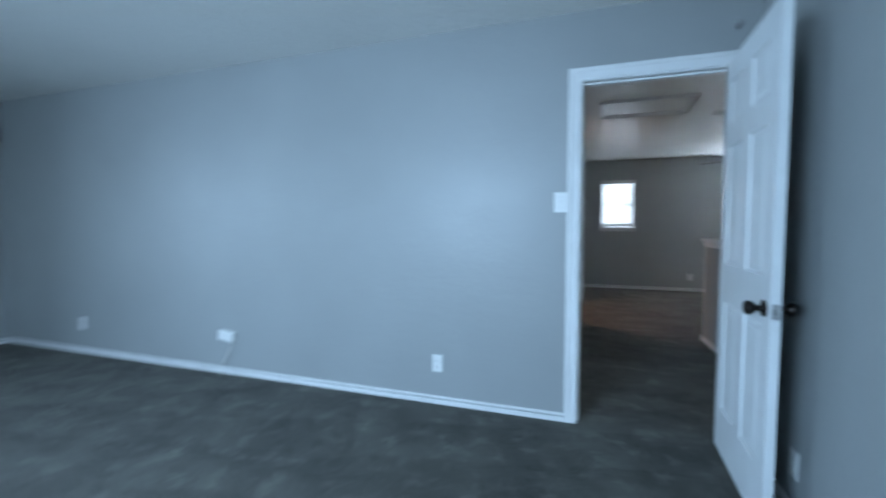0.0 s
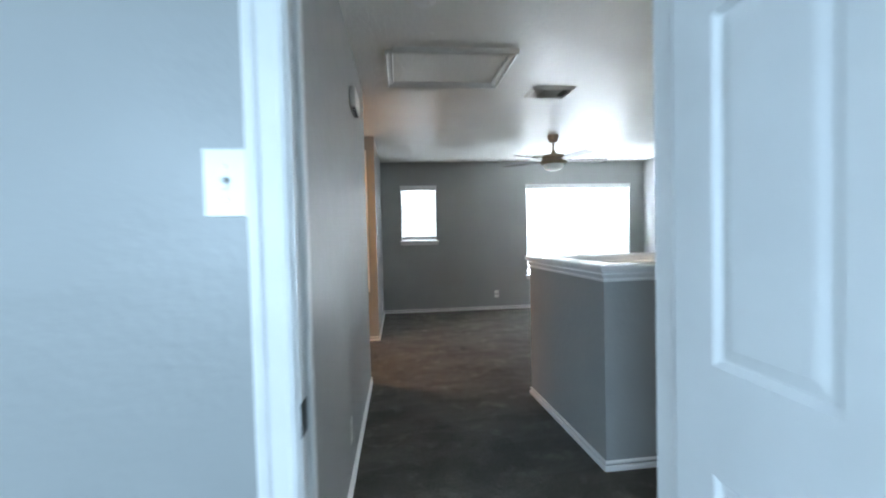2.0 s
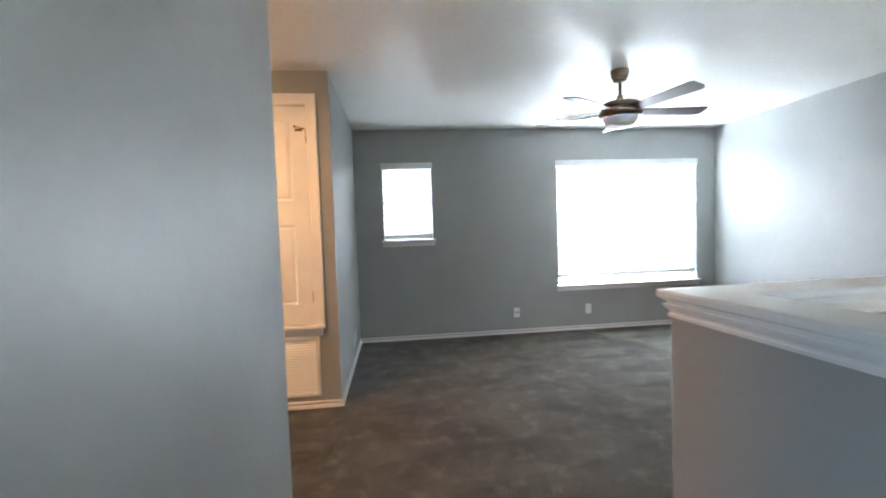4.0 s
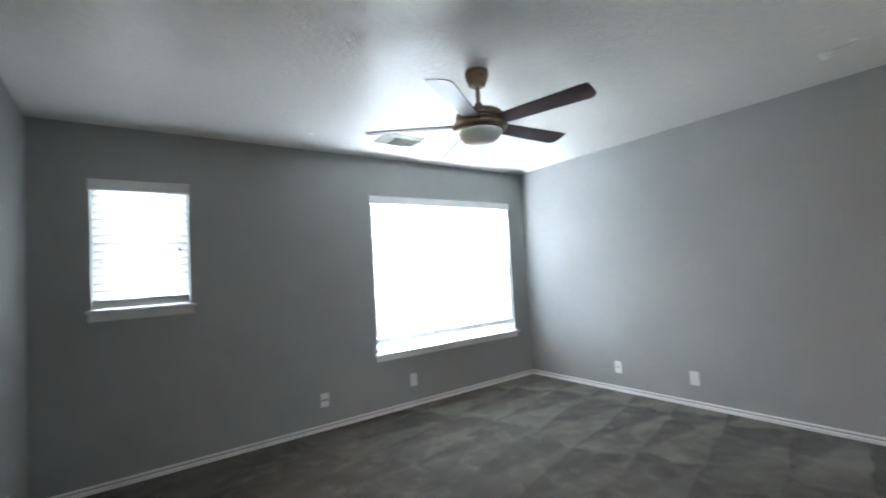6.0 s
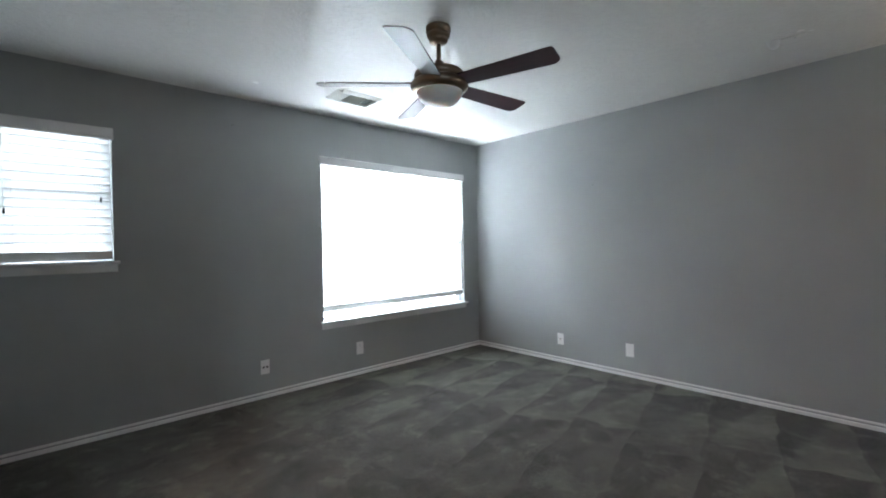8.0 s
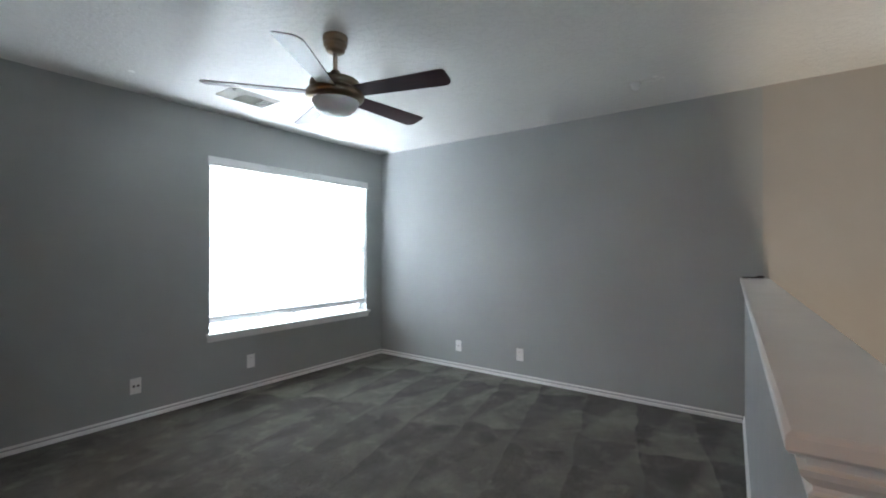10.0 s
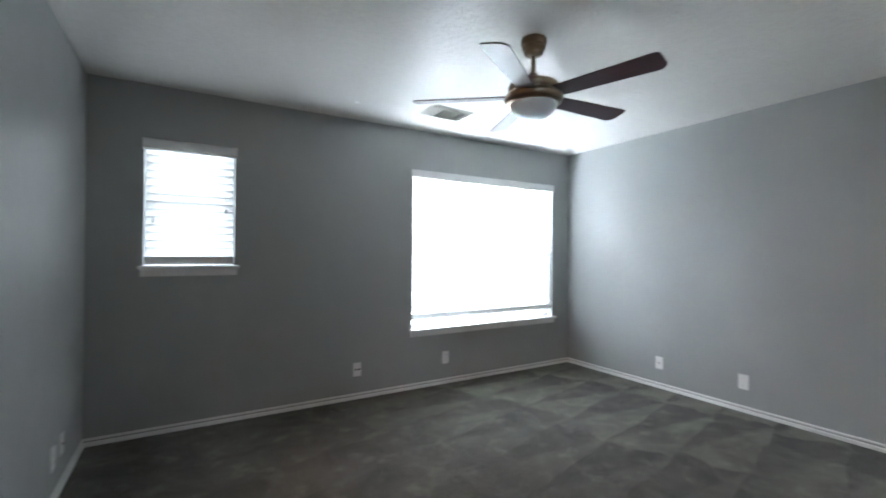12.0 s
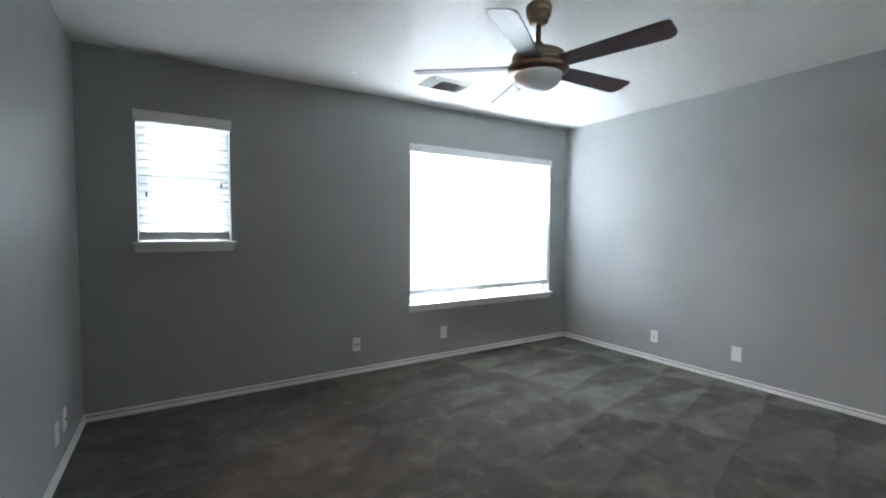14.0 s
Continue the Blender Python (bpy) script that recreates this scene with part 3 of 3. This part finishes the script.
def blind(x0, x1, z0, z1, pitch, tilt, raised, label):
    top = empty("window_blind", pose((x0 + x1) / 2, 0.035, z1), label, "window blind")
    w = (x1 - x0) / 2
    b = bmesh.new()
    sweep(b, [(-w - 0.012, 0), (w + 0.012, 0)], [(0, 0.042), (-0.006, 0.048), (-0.014, 0.046), (-0.055, 0.046), (-0.064, 0.050), (-0.074, 0.046), (-0.078, 0.042), (-0.076, 0.036), (-0.004, 0.036)],
          lambda u, v, d: Vector((u, -d + 0.0, v + 0.004)))
    part("valance", b, TRIM, top, "white moulded valance")
    b = bmesh.new()
    box(b, -w + 0.004, w - 0.004, -0.028, 0.028, -0.05, -0.004, 0.002)
    part("headrail", b, TRIM, top)
    b = bmesh.new()
    pts = [(-0.0315, 0.0), (-0.016, 0.0032), (0.0, 0.0042), (0.016, 0.0032), (0.0315, 0.0)]
    lo = [(y, z - 0.0028) for y, z in pts]
    loop = pts + lo[::-1]
    ends = [[b.verts.new((s * (w - 0.006), y, z)) for y, z in loop] for s in (-1, 1)]
    for i in range(len(loop)):
        b.faces.new((ends[0][i], ends[0][(i + 1) % len(loop)], ends[1][(i + 1) % len(loop)], ends[1][i]))
    b.faces.new(ends[0])
    b.faces.new(ends[1])
    bmesh.ops.rotate(b, verts=b.verts, cent=(0, 0, 0), matrix=Matrix.Rotation(radians(tilt), 3, "X"))
    me = finish("slat", b, SLAT)
    bottom = z0 - z1 + raised
    z = -0.075
    rng = random.Random(5)
    while z > bottom + 0.068:
        s = new("slat", me)
        s.parent = top
        s.location = (0, 0, z)
        s.rotation_euler = (radians(rng.uniform(-2.5, 2.5)), radians(rng.uniform(-0.12, 0.12)), 0)
        z -= pitch
    b = bmesh.new()
    box(b, -w + 0.006, w - 0.006, -0.009, 0.009, bottom, bottom + 0.060, 0.004, 2)
    bmesh.ops.rotate(b, verts=b.verts, cent=(0, 0, bottom), matrix=Matrix.Rotation(radians(14), 3, "X"))
    part("bottom_rail", b, TRIM, top, "white bottom rail of the blind")
    n = 2 if w < 0.5 else 4
    for i in range(n):
        x = -w + 0.09 + i * (2 * w - 0.18) / (n - 1)
        for y in (-0.027, 0.027):
            b = bmesh.new()
            lathe(b, [(0.0008, bottom), (0.0008, -0.05)], 6, Matrix.Translation((x, y, 0)))
            part("ladder_cord", b, CORD, top)
        b = bmesh.new()
        lathe(b, [(0.006, 0), (0.006, 0.004)], 10, Matrix.Translation((x, -0.026, bottom + 0.009)) @ Matrix.Rotation(math.pi / 2, 4, "X"))
        part("cord_plug", b, CORD, top)
    for x, length, mat in ((-w + 0.055, 0.62 * (z1 - z0), CORD), (w - 0.06, 0.52 * (z1 - z0), CORD)):
        b = bmesh.new()
        lathe(b, [(0.001, -length), (0.001, -0.05)], 6, Matrix.Translation((x, -0.036, 0)))
        cord = part("pull_cord", b, mat, top)
        b = bmesh.new()
        lathe(b, [(0.002, 0.0), (0.005, -0.006), (0.0065, -0.03), (0.004, -0.036)], 10, Matrix.Translation((x, -0.036, -length)))
        part("tassel", b, DARK, cord, "dark cord tassel")


blind(W1[0], W1[1], W1[2] + 0.010, W1[3], 0.0545, -77, 0.010, "white faux-wood blind closed over the small window")
blind(W2[0], W2[1], W2[2] + 0.010, W2[3], 0.0545, -75, 0.080, "white faux-wood blind nearly down over the large window")

# made-up window frame, out of view, round the corridor fill light
added_win = empty("added_window", pose(0, 0, 0), "white-framed window added out of sight at the corridor's end", "window", kind="structure")
for ya, yb, za, zb in ((-5.60, -5.56, 0.88, 2.02), (-5.0, -4.96, 0.88, 2.02), (-5.56, -5.0, 0.88, 0.92), (-5.56, -5.0, 1.98, 2.02)):
    b = bmesh.new()
    box(b, 4.54, 4.59, ya, yb, za, zb, 0.003)
    part("window_frame", b, VINYL, added_win)

# bedroom window behind the walker
bed_win = empty("window_3", pose(0, 0, 0), "white-framed bedroom window", "window", kind="structure")
for ya, yb, za, zb in ((-9.9, -9.86, 0.65, 2.05), (-8.54, -8.5, 0.65, 2.05), (-9.86, -8.54, 0.65, 0.69), (-9.86, -8.54, 2.01, 2.05), (-9.86, -8.54, 1.33, 1.37)):
    b = bmesh.new()
    box(b, -5.60, -5.54, ya, yb, za, zb, 0.003)
    part("window_frame", b, VINYL, bed_win)
bed_win = empty("window_5", pose(0, 0, 0), "white-framed bedroom window", "window", kind="structure")
for xa, xb, za, zb in ((-2.15, -2.11, 0.65, 2.05), (-0.69, -0.65, 0.65, 2.05), (-2.11, -0.69, 0.65, 0.69), (-2.11, -0.69, 2.01, 2.05), (-2.11, -0.69, 1.33, 1.37)):
    b = bmesh.new()
    box(b, xa, xb, -10.12, -10.06, za, zb, 0.003)
    part("window_frame", b, VINYL, bed_win)


# ---------------------------------------------------------------- ceiling fan
def ceiling_fan():
    top = empty("ceiling_fan", pose(2.18, -1.863, H), "antique brass ceiling fan with five dark wooden blades", "ceiling fan")
    b = bmesh.new()
    lathe(b, [(0.066, 0), (0.068, -0.004), (0.068, -0.028), (0.060, -0.033), (0.060, -0.038), (0.064, -0.042), (0.063, -0.054), (0.053, -0.062), (0.050, -0.067), (0.053, -0.071), (0.050, -0.083), (0.034, -0.093), (0.018, -0.096)])
    part("canopy", b, BRONZE, top)
    b = bmesh.new()
    lathe(b, [(0.0125, -0.08), (0.0125, -0.20)], 16)
    part("downrod", b, BRONZE, top)
    b = bmesh.new()
    lathe(b, [(0.018, -0.186), (0.024, -0.190), (0.028, -0.210), (0.042, -0.236), (0.052, -0.246)], 24)
    part("coupling", b, BRONZE, top)
    b = bmesh.new()
    lathe(b, [(0.050, -0.238), (0.100, -0.240), (0.122, -0.245), (0.134, -0.254), (0.138, -0.264), (0.138, -0.288), (0.131, -0.291), (0.131, -0.298), (0.146, -0.302),
              (0.156, -0.311), (0.160, -0.323), (0.158, -0.336), (0.150, -0.348), (0.138, -0.356), (0.126, -0.359)], 48)
    part("motor_housing", b, BRONZE, top)
    b = bmesh.new()
    lathe(b, [(0.126, -0.350), (0.127, -0.358), (0.122, -0.375), (0.108, -0.400), (0.083, -0.420), (0.050, -0.432), (0.015, -0.436)], 40)
    part("light_bowl", b, FROSTED, top, "frosted white glass light bowl", True)
    # blades
    r0, r1 = 0.135, 0.665
    b = bmesh.new()
    outline = []
    for i in range(9):
        f = i / 8
        outline.append((r0 + (r1 - 0.045 - r0) * f, 0.050 + 0.016 * f))
    tip = []
    for i in range(1, 7):
        a = math.pi / 2 * (1 - i / 6)
        tip.append((r1 - 0.045 + 0.045 * math.cos(a), 0.022 + 0.044 * math.sin(a)))
    up = outline + tip
    square = [(r1 - 0.004, -0.050), (r1 - 0.012, -0.064)]
    loop = up + square + [(x, -y) for x, y in outline[::-1]]
    for z in (0.003, -0.003):
        ring = [b.verts.new((x, y, z)) for x, y in loop]
        b.faces.new(ring)
        if z > 0:
            first = ring
    for i in range(len(loop)):
        b.faces.new((first[i], first[(i + 1) % len(loop)], ring[(i + 1) % len(loop)], ring[i]))
    blade_me = finish("blade", b, BLADE)
    b = bmesh.new()
    box(b, 0.11, 0.20, -0.030, 0.030, 0.0035, 0.008, 0.002)
    box(b, 0.10, 0.145, -0.012, 0.012, -0.001, 0.010, 0.002)
    arm_me = finish("blade_bracket", b, BRONZE)
    for k in range(5):
        bl = new("blade", blade_me)
        bl.parent = top
        bl.matrix_local = Matrix.Translation((0, 0, -0.315)) @ Matrix.Rotation(radians(-75 + 72 * k), 4, "Z") @ Matrix.Rotation(radians(-12), 4, "X")
        ar = new("blade_bracket", arm_me)
        ar.parent = bl


ceiling_fan()


# ---------------------------------------------------------------- ceiling fittings
def hatch():
    x0, x1, y0, y1 = 0.208, 1.077, -4.24, -3.58
    top = empty("attic_hatch", pose((x0 + x1) / 2, (y0 + y1) / 2, H), "white attic hatch with a moulded frame in the ceiling", "hatch")
    w, d = (x1 - x0) / 2, (y1 - y0) / 2
    b = bmesh.new()
    i = 0.055
    sweep(b, [(-w + i, -d + i), (-w + i, d - i), (w - i, d - i), (w - i, -d + i), (-w + i, -d + i)],
          [(0, 0), (0, 0.016), (0.010, 0.022), (0.016, 0.014), (0.036, 0.018), (0.044, 0.032), (0.055, 0.030), (0.055, 0)], lambda u, v, z: Vector((u, v, -z)))
    part("frame", b, TRIM, top)
    b = bmesh.new()
    box(b, -w + i, w - i, -d + i, d - i, -0.006, -0.0005)
    part("panel", b, CEILING, top)


hatch()


def register(x0, x1, y0, y1, drop, slats, label):
    top = empty("ceiling_vent", pose((x0 + x1) / 2, (y0 + y1) / 2, H), label, "vent")
    w, d = (x1 - x0) / 2, (y1 - y0) / 2
    i = 0.028
    b = bmesh.new()
    sweep(b, [(-w + i, -d + i), (-w + i, d - i), (w - i, d - i), (w - i, -d + i), (-w + i, -d + i)],
          [(0, 0), (0, drop), (0.006, drop), (0.028, 0.004), (0.028, 0)], lambda u, v, z: Vector((u, v, -z)))
    part("frame", b, VENT, top)
    # no hollow above: the duct's shade is the colour of this flat sheet
    b = bmesh.new()
    box(b, -w + i, w - i, -d + i, d - i, -0.003, -0.0005)
    part("shade_sheet", b, DUCT_SHADE, top, "dark sheet in place of the shaded duct opening")
    # three banks of louvres
    third = (2 * (w - i)) / 4
    for bank, (xa, xb, lean, cross) in enumerate(((-w + i, -w + i + third, 40, True), (-w + i + third, w - i - third, 40, False), (w - i - third, w - i, -40, True))):
        n = slats // 2 if cross else slats
        for k in range(n):
            b = bmesh.new()
            if cross:
                box(b, -0.006, 0.006, -d + i, d - i, -0.0006, 0.0006)
                bmesh.ops.rotate(b, verts=b.verts, cent=(0, 0, 0), matrix=Matrix.Rotation(radians(lean), 3, "Y"))
                bmesh.ops.translate(b, verts=b.verts, vec=(xa + (k + 0.5) * (xb - xa) / n, 0, -drop + 0.006))
            else:
                box(b, xa, xb, -0.0095, 0.0095, -0.0006, 0.0006)
                bmesh.ops.rotate(b, verts=b.verts, cent=(0, 0, 0), matrix=Matrix.Rotation(radians(lean), 3, "X"))
                bmesh.ops.translate(b, verts=b.verts, vec=(0, -d + i + (k + 0.5) * 2 * (d - i) / n, -drop + 0.006))
            part("slat", b, VENT, top)


register(1.385, 1.755, -3.565, -3.295, 0.022, 12, "off-white three-way ceiling vent over the hallway")
register(2.22, 2.60, -0.705, -0.455, 0.020, 12, "off-white ceiling vent near the large window")


def smoke_alarm(x, y, r, label):
    top = empty("smoke_alarm", pose(x, y, H), label, "smoke alarm")
    b = bmesh.new()
    lathe(b, [(r, 0), (r, -0.008), (r * 0.97, -0.012)], 32)
    part("base", b, PLATE, top)
    b = bmesh.new()
    lathe(b, [(r * 0.93, -0.010), (r * 0.93, -0.022), (r * 0.85, -0.032), (r * 0.5, -0.038), (r * 0.2, -0.039)], 32)
    part("cover", b, PLATE, top, "", True)
    b = bmesh.new()
    lathe(b, [(0.010, -0.037), (0.010, -0.041), (0.004, -0.042)], 16, Matrix.Translation((r * 0.35, 0, 0.002)))
    part("test_button", b, VENT, top)


smoke_alarm(0.423, -4.825, 0.068, "white round smoke alarm on the hallway ceiling")

spr = empty("sprinkler_head", pose(3.865, -3.05, H), "small white dome sensor on the loft ceiling", "sensor")
b = bmesh.new()
lathe(b, [(0.036, 0), (0.036, -0.006), (0.030, -0.012), (0.027, -0.032), (0.016, -0.042), (0.003, -0.044)], 24)
part("body", b, PLATE, spr, "", True)
mark = empty("ceiling_bracket", pose(3.865, -3.13, H), "small tan metal bracket screwed to the ceiling beside the sensor", "bracket")
b = bmesh.new()
box(b, -0.020, 0.020, -0.045, 0.045, -0.010, -0.0003, 0.003)
box(b, -0.008, 0.008, -0.080, -0.042, -0.005, -0.0003, 0.0015)
part("plate", b, VENT, mark)
b = bmesh.new()
lathe(b, [(0.0045, 0.0), (0.0045, -0.003), (0.002, -0.004)], 10, Matrix.Translation((0, -0.02, -0.010)))
part("screw", b, CHROME, mark)

lamp = empty("ceiling_lamp", pose(-1.02, -2.75, H), "flush ceiling lamp glowing warm in the side passage", "lamp")
b = bmesh.new()
lathe(b, [(0.14, 0), (0.14, -0.02), (0.125, -0.028)], 32)
part("base", b, BRASS, lamp)
b = bmesh.new()
lathe(b, [(0.125, -0.026), (0.118, -0.06), (0.09, -0.09), (0.05, -0.105), (0.01, -0.11)], 32)
part("shade", b, LIT, lamp, "glowing glass shade", True)


# ---------------------------------------------------------------- wall fittings
def plate_pose(place, facing):
    """The plate's own -y looks into the room."""
    return Matrix.Translation(place) @ Matrix.Rotation(radians(facing), 4, "Z")


def plate_body(top, w=0.072, h=0.116):
    b = bmesh.new()
    box(b, -w / 2, w / 2, -0.006, -0.0003, -h / 2, h / 2, 0.0022, 2)
    part("plate", b, PLATE, top)


def outlet(place, facing, label):
    top = empty("wall_outlet", plate_pose(place, facing), label, "wall outlet", "wall outlets")
    plate_body(top)
    for s in (1, -1):
        b = bmesh.new()
        lathe(b, [(0.0165, 0.0), (0.0165, 0.0078), (0.0150, 0.0086)], 20, Matrix.Translation((0, 0, s * 0.0195)) @ Matrix.Rotation(math.pi / 2, 4, "X"))
        sock = part("socket", b, PLATE, top)
        b = bmesh.new()
        for x, l in ((-0.0062, 0.008), (0.0062, 0.0065)):
            box(b, x - 0.0011, x + 0.0011, -0.0092, -0.0080, s * 0.0195 + 0.002 - l / 2, s * 0.0195 + 0.002 + l / 2)
        lathe(b, [(0.0022, 0.0080), (0.0022, 0.0092)], 8, Matrix.Translation((0, 0, s * 0.0195 - 0.0085)) @ Matrix.Rotation(math.pi / 2, 4, "X"))
        part("slots", b, DARK, sock, "dark plug slots")


def jack(place, facing, label):
    top = empty("cable_plate", plate_pose(place, facing), label, "wall plate", "wall outlets")
    plate_body(top)
    b = bmesh.new()
    lathe(b, [(0.007, 0.005), (0.007, 0.009), (0.0045, 0.009), (0.0045, 0.016), (0.002, 0.016)], 12, Matrix.Rotation(math.pi / 2, 4, "X"))
    part("coax_jack", b, BRONZE, top, "dull brass coaxial jack")


def twin_jack(place, facing, label):
    top = empty("phone_plate", plate_pose(place, facing), label, "wall plate", "wall outlets")
    plate_body(top)
    for x in (-0.014, 0.014):
        b = bmesh.new()
        box(b, x - 0.010, x + 0.010, -0.0095, -0.005, -0.011, 0.011, 0.0015)
        keystone = part("keystone", b, PLATE, top)
        b = bmesh.new()
        box(b, x - 0.0075, x + 0.0075, -0.0105, -0.009, -0.0075, 0.0075)
        part("port", b, DARK, keystone, "dark phone port")


def blank(place, facing, label):
    top = empty("blank_plate", plate_pose(place, facing), label, "wall plate", "wall outlets")
    plate_body(top, 0.075, 0.120)
    for s in (1, -1):
        b = bmesh.new()
        lathe(b, [(0.003, 0.005), (0.003, 0.007), (0.001, 0.0075)], 8, Matrix.Translation((0, 0, s * 0.03)) @ Matrix.Rotation(math.pi / 2, 4, "X"))
        part("screw", b, CHROME, top)


def switch(place, facing, label):
    top = empty("light_switch", plate_pose(place, facing), label, "light switch")
    plate_body(top, 0.074, 0.120)
    b = bmesh.new()
    box(b, -0.0055, 0.0055, -0.0085, -0.005, -0.012, 0.012, 0.001)
    part("toggle_frame", b, PLATE, top)
    b = bmesh.new()
    box(b, -0.004, 0.004, -0.021, -0.006, -0.004, 0.004, 0.0015)
    bmesh.ops.rotate(b, verts=b.verts, cent=(0, -0.006, 0), matrix=Matrix.Rotation(radians(-28), 3, "X"))
    part("toggle", b, PLATE, top)
    for s in (1, -1):
        b = bmesh.new()
        lathe(b, [(0.003, 0.005), (0.003, 0.007), (0.001, 0.0075)], 8, Matrix.Translation((0, 0, s * 0.03)) @ Matrix.Rotation(math.pi / 2, 4, "X"))
        part("screw", b, CHROME, top)


NORTH_WALL, EAST_WALL, WEST_WALL = 0, -90, 90
twin_jack((1.86, 0, 0.256), NORTH_WALL, "white wall plate with two dark ports below the windows")
blank((2.762, 0, 0.255), NORTH_WALL, "blank white wall plate under the large window")
jack((EAST, -1.15, 0.24), EAST_WALL, "white cable plate on the grey side wall")
blank((EAST, -1.871, 0.245), EAST_WALL, "blank white wall plate on the grey side wall")
outlet((0, -0.738, 0.228), WEST_WALL, "white outlet near the loft corner")
jack((0, -0.558, 0.236), WEST_WALL, "white cable plate near the loft corner")
outlet((0, -4.82, 0.27), WEST_WALL, "white outlet low on the hallway wall")
outlet((-0.82, DOOR_Y0, 0.276), NORTH_WALL, "white outlet on the bedroom wall")
outlet((-4.38, DOOR_Y0, 0.28), NORTH_WALL, "white outlet far along the bedroom wall")
outlet((BED_EAST, -6.775, 0.22), EAST_WALL, "white outlet behind the open bedroom door")
switch((-0.034, DOOR_Y0, 1.34), NORTH_WALL, "white toggle light switch beside the bedroom doorway")
switch((BED_EAST, -7.355, 1.345), EAST_WALL, "white toggle light switch on the bedroom side wall")

# loose cable plate with its wires
loose = empty("loose_cable_plate", pose(-2.62, DOOR_Y0, 0.315, 0, 8, 0), "loose white cable box hanging crooked with a grey wire", "cable box")
b = bmesh.new()
box(b, -0.075, 0.075, -0.035, -0.001, -0.04, 0.04, 0.006, 2)
part("box", b, PLATE, loose)
b = bmesh.new()
path = [Vector((0.05, -0.018, -0.035)), Vector((0.06, -0.035, -0.10)), Vector((0.03, -0.04, -0.17)), Vector((0.0, -0.05, -0.25)), Vector((0.03, -0.07, -0.305))]
for p, q in zip(path, path[1:]):
    lathe(b, [(0.004, 0), (0.004, (q - p).length)], 8, Matrix.Translation(p) @ (q - p).to_track_quat("Z", "Y").to_matrix().to_4x4())
part("wire", b, VENT, loose, "grey wire drooping to the carpet")

# door chime on the hallway wall
chime = empty("door_chime", pose(0, -4.26, 2.10, 0, 0, 90), "white slotted door chime high on the hallway wall", "door chime")
b = bmesh.new()
box(b, -0.14, 0.14, -0.036, -0.0005, -0.08, 0.04, 0.010, 2)
part("cover", b, PLATE, chime)
for k in range(4):
    b = bmesh.new()
    box(b, -0.11 + k * 0.06, -0.07 + k * 0.06, -0.028, -0.008, -0.0815, -0.0795)
    part("sound_slot", b, DARK, chime, "dark sound slot")

# coat hook above the bedroom door, bracket at the far bedroom corner, bits on the walls
hook = empty("wall_hook", pose(0.845, DOOR_Y0, 2.245), "small nickel hook on the wall above the door", "hook")
b = bmesh.new()
box(b, -0.012, 0.012, -0.003, -0.0003, -0.022, 0.022, 0.001)
part("plate", b, CHROME, hook)
for s in (-1, 1):
    b = bmesh.new()
    path = [Vector((0.004 * s, -0.002, 0.0)), Vector((0.010 * s, -0.022, -0.014)), Vector((0.014 * s, -0.036, -0.006)), Vector((0.016 * s, -0.040, 0.016))]
    for p, q in zip(path, path[1:]):
        lathe(b, [(0.003, 0), (0.003, (q - p).length)], 8, Matrix.Translation(p) @ (q - p).to_track_quat("Z", "Y").to_matrix().to_4x4())
    part("prong", b, CHROME, hook)

mount = empty("wall_bracket", pose(-5.5, -6.32, 2.1, 0, 0, 90), "black metal bracket high on the bedroom wall", "bracket")
b = bmesh.new()
box(b, -0.10, 0.10, -0.012, -0.0005, -0.07, 0.07, 0.004)
part("plate", b, DARK, mount)
b = bmesh.new()
box(b, -0.03, 0.03, -0.10, -0.012, -0.05, 0.05, 0.006)
part("arm", b, DARK, mount)

latch = empty("gate_bracket", pose(EAST - 0.0085, -3.722, 1.0665), "black metal gate bracket on the half-wall cap", "bracket")
b = bmesh.new()
box(b, -0.085, 0.0, -0.020, 0.070, 0.0, 0.010, 0.003)
box(b, -0.060, -0.008, -0.060, -0.015, 0.0, 0.018, 0.004)
part("body", b, BLACK, latch)


def nail(place, axis):
    top = empty("wall_nail", Matrix.Translation(place), "small bright nail stuck in the grey wall", "nail", "nails in the walls")
    b = bmesh.new()
    turn = Matrix.Rotation(math.pi / 2, 4, "X") if axis == "y" else Matrix.Rotation(-math.pi / 2, 4, "Y")
    lathe(b, [(0.0022, -0.004), (0.0022, 0.010), (0.005, 0.011), (0.005, 0.013), (0.001, 0.0135)], 10, turn)
    part("shank", b, CHROME, top)


nail((1.649, 0, 2.211), "y")
nail((EAST, -1.54, 1.79), "x")
nail((EAST, -1.955, 1.78), "x")
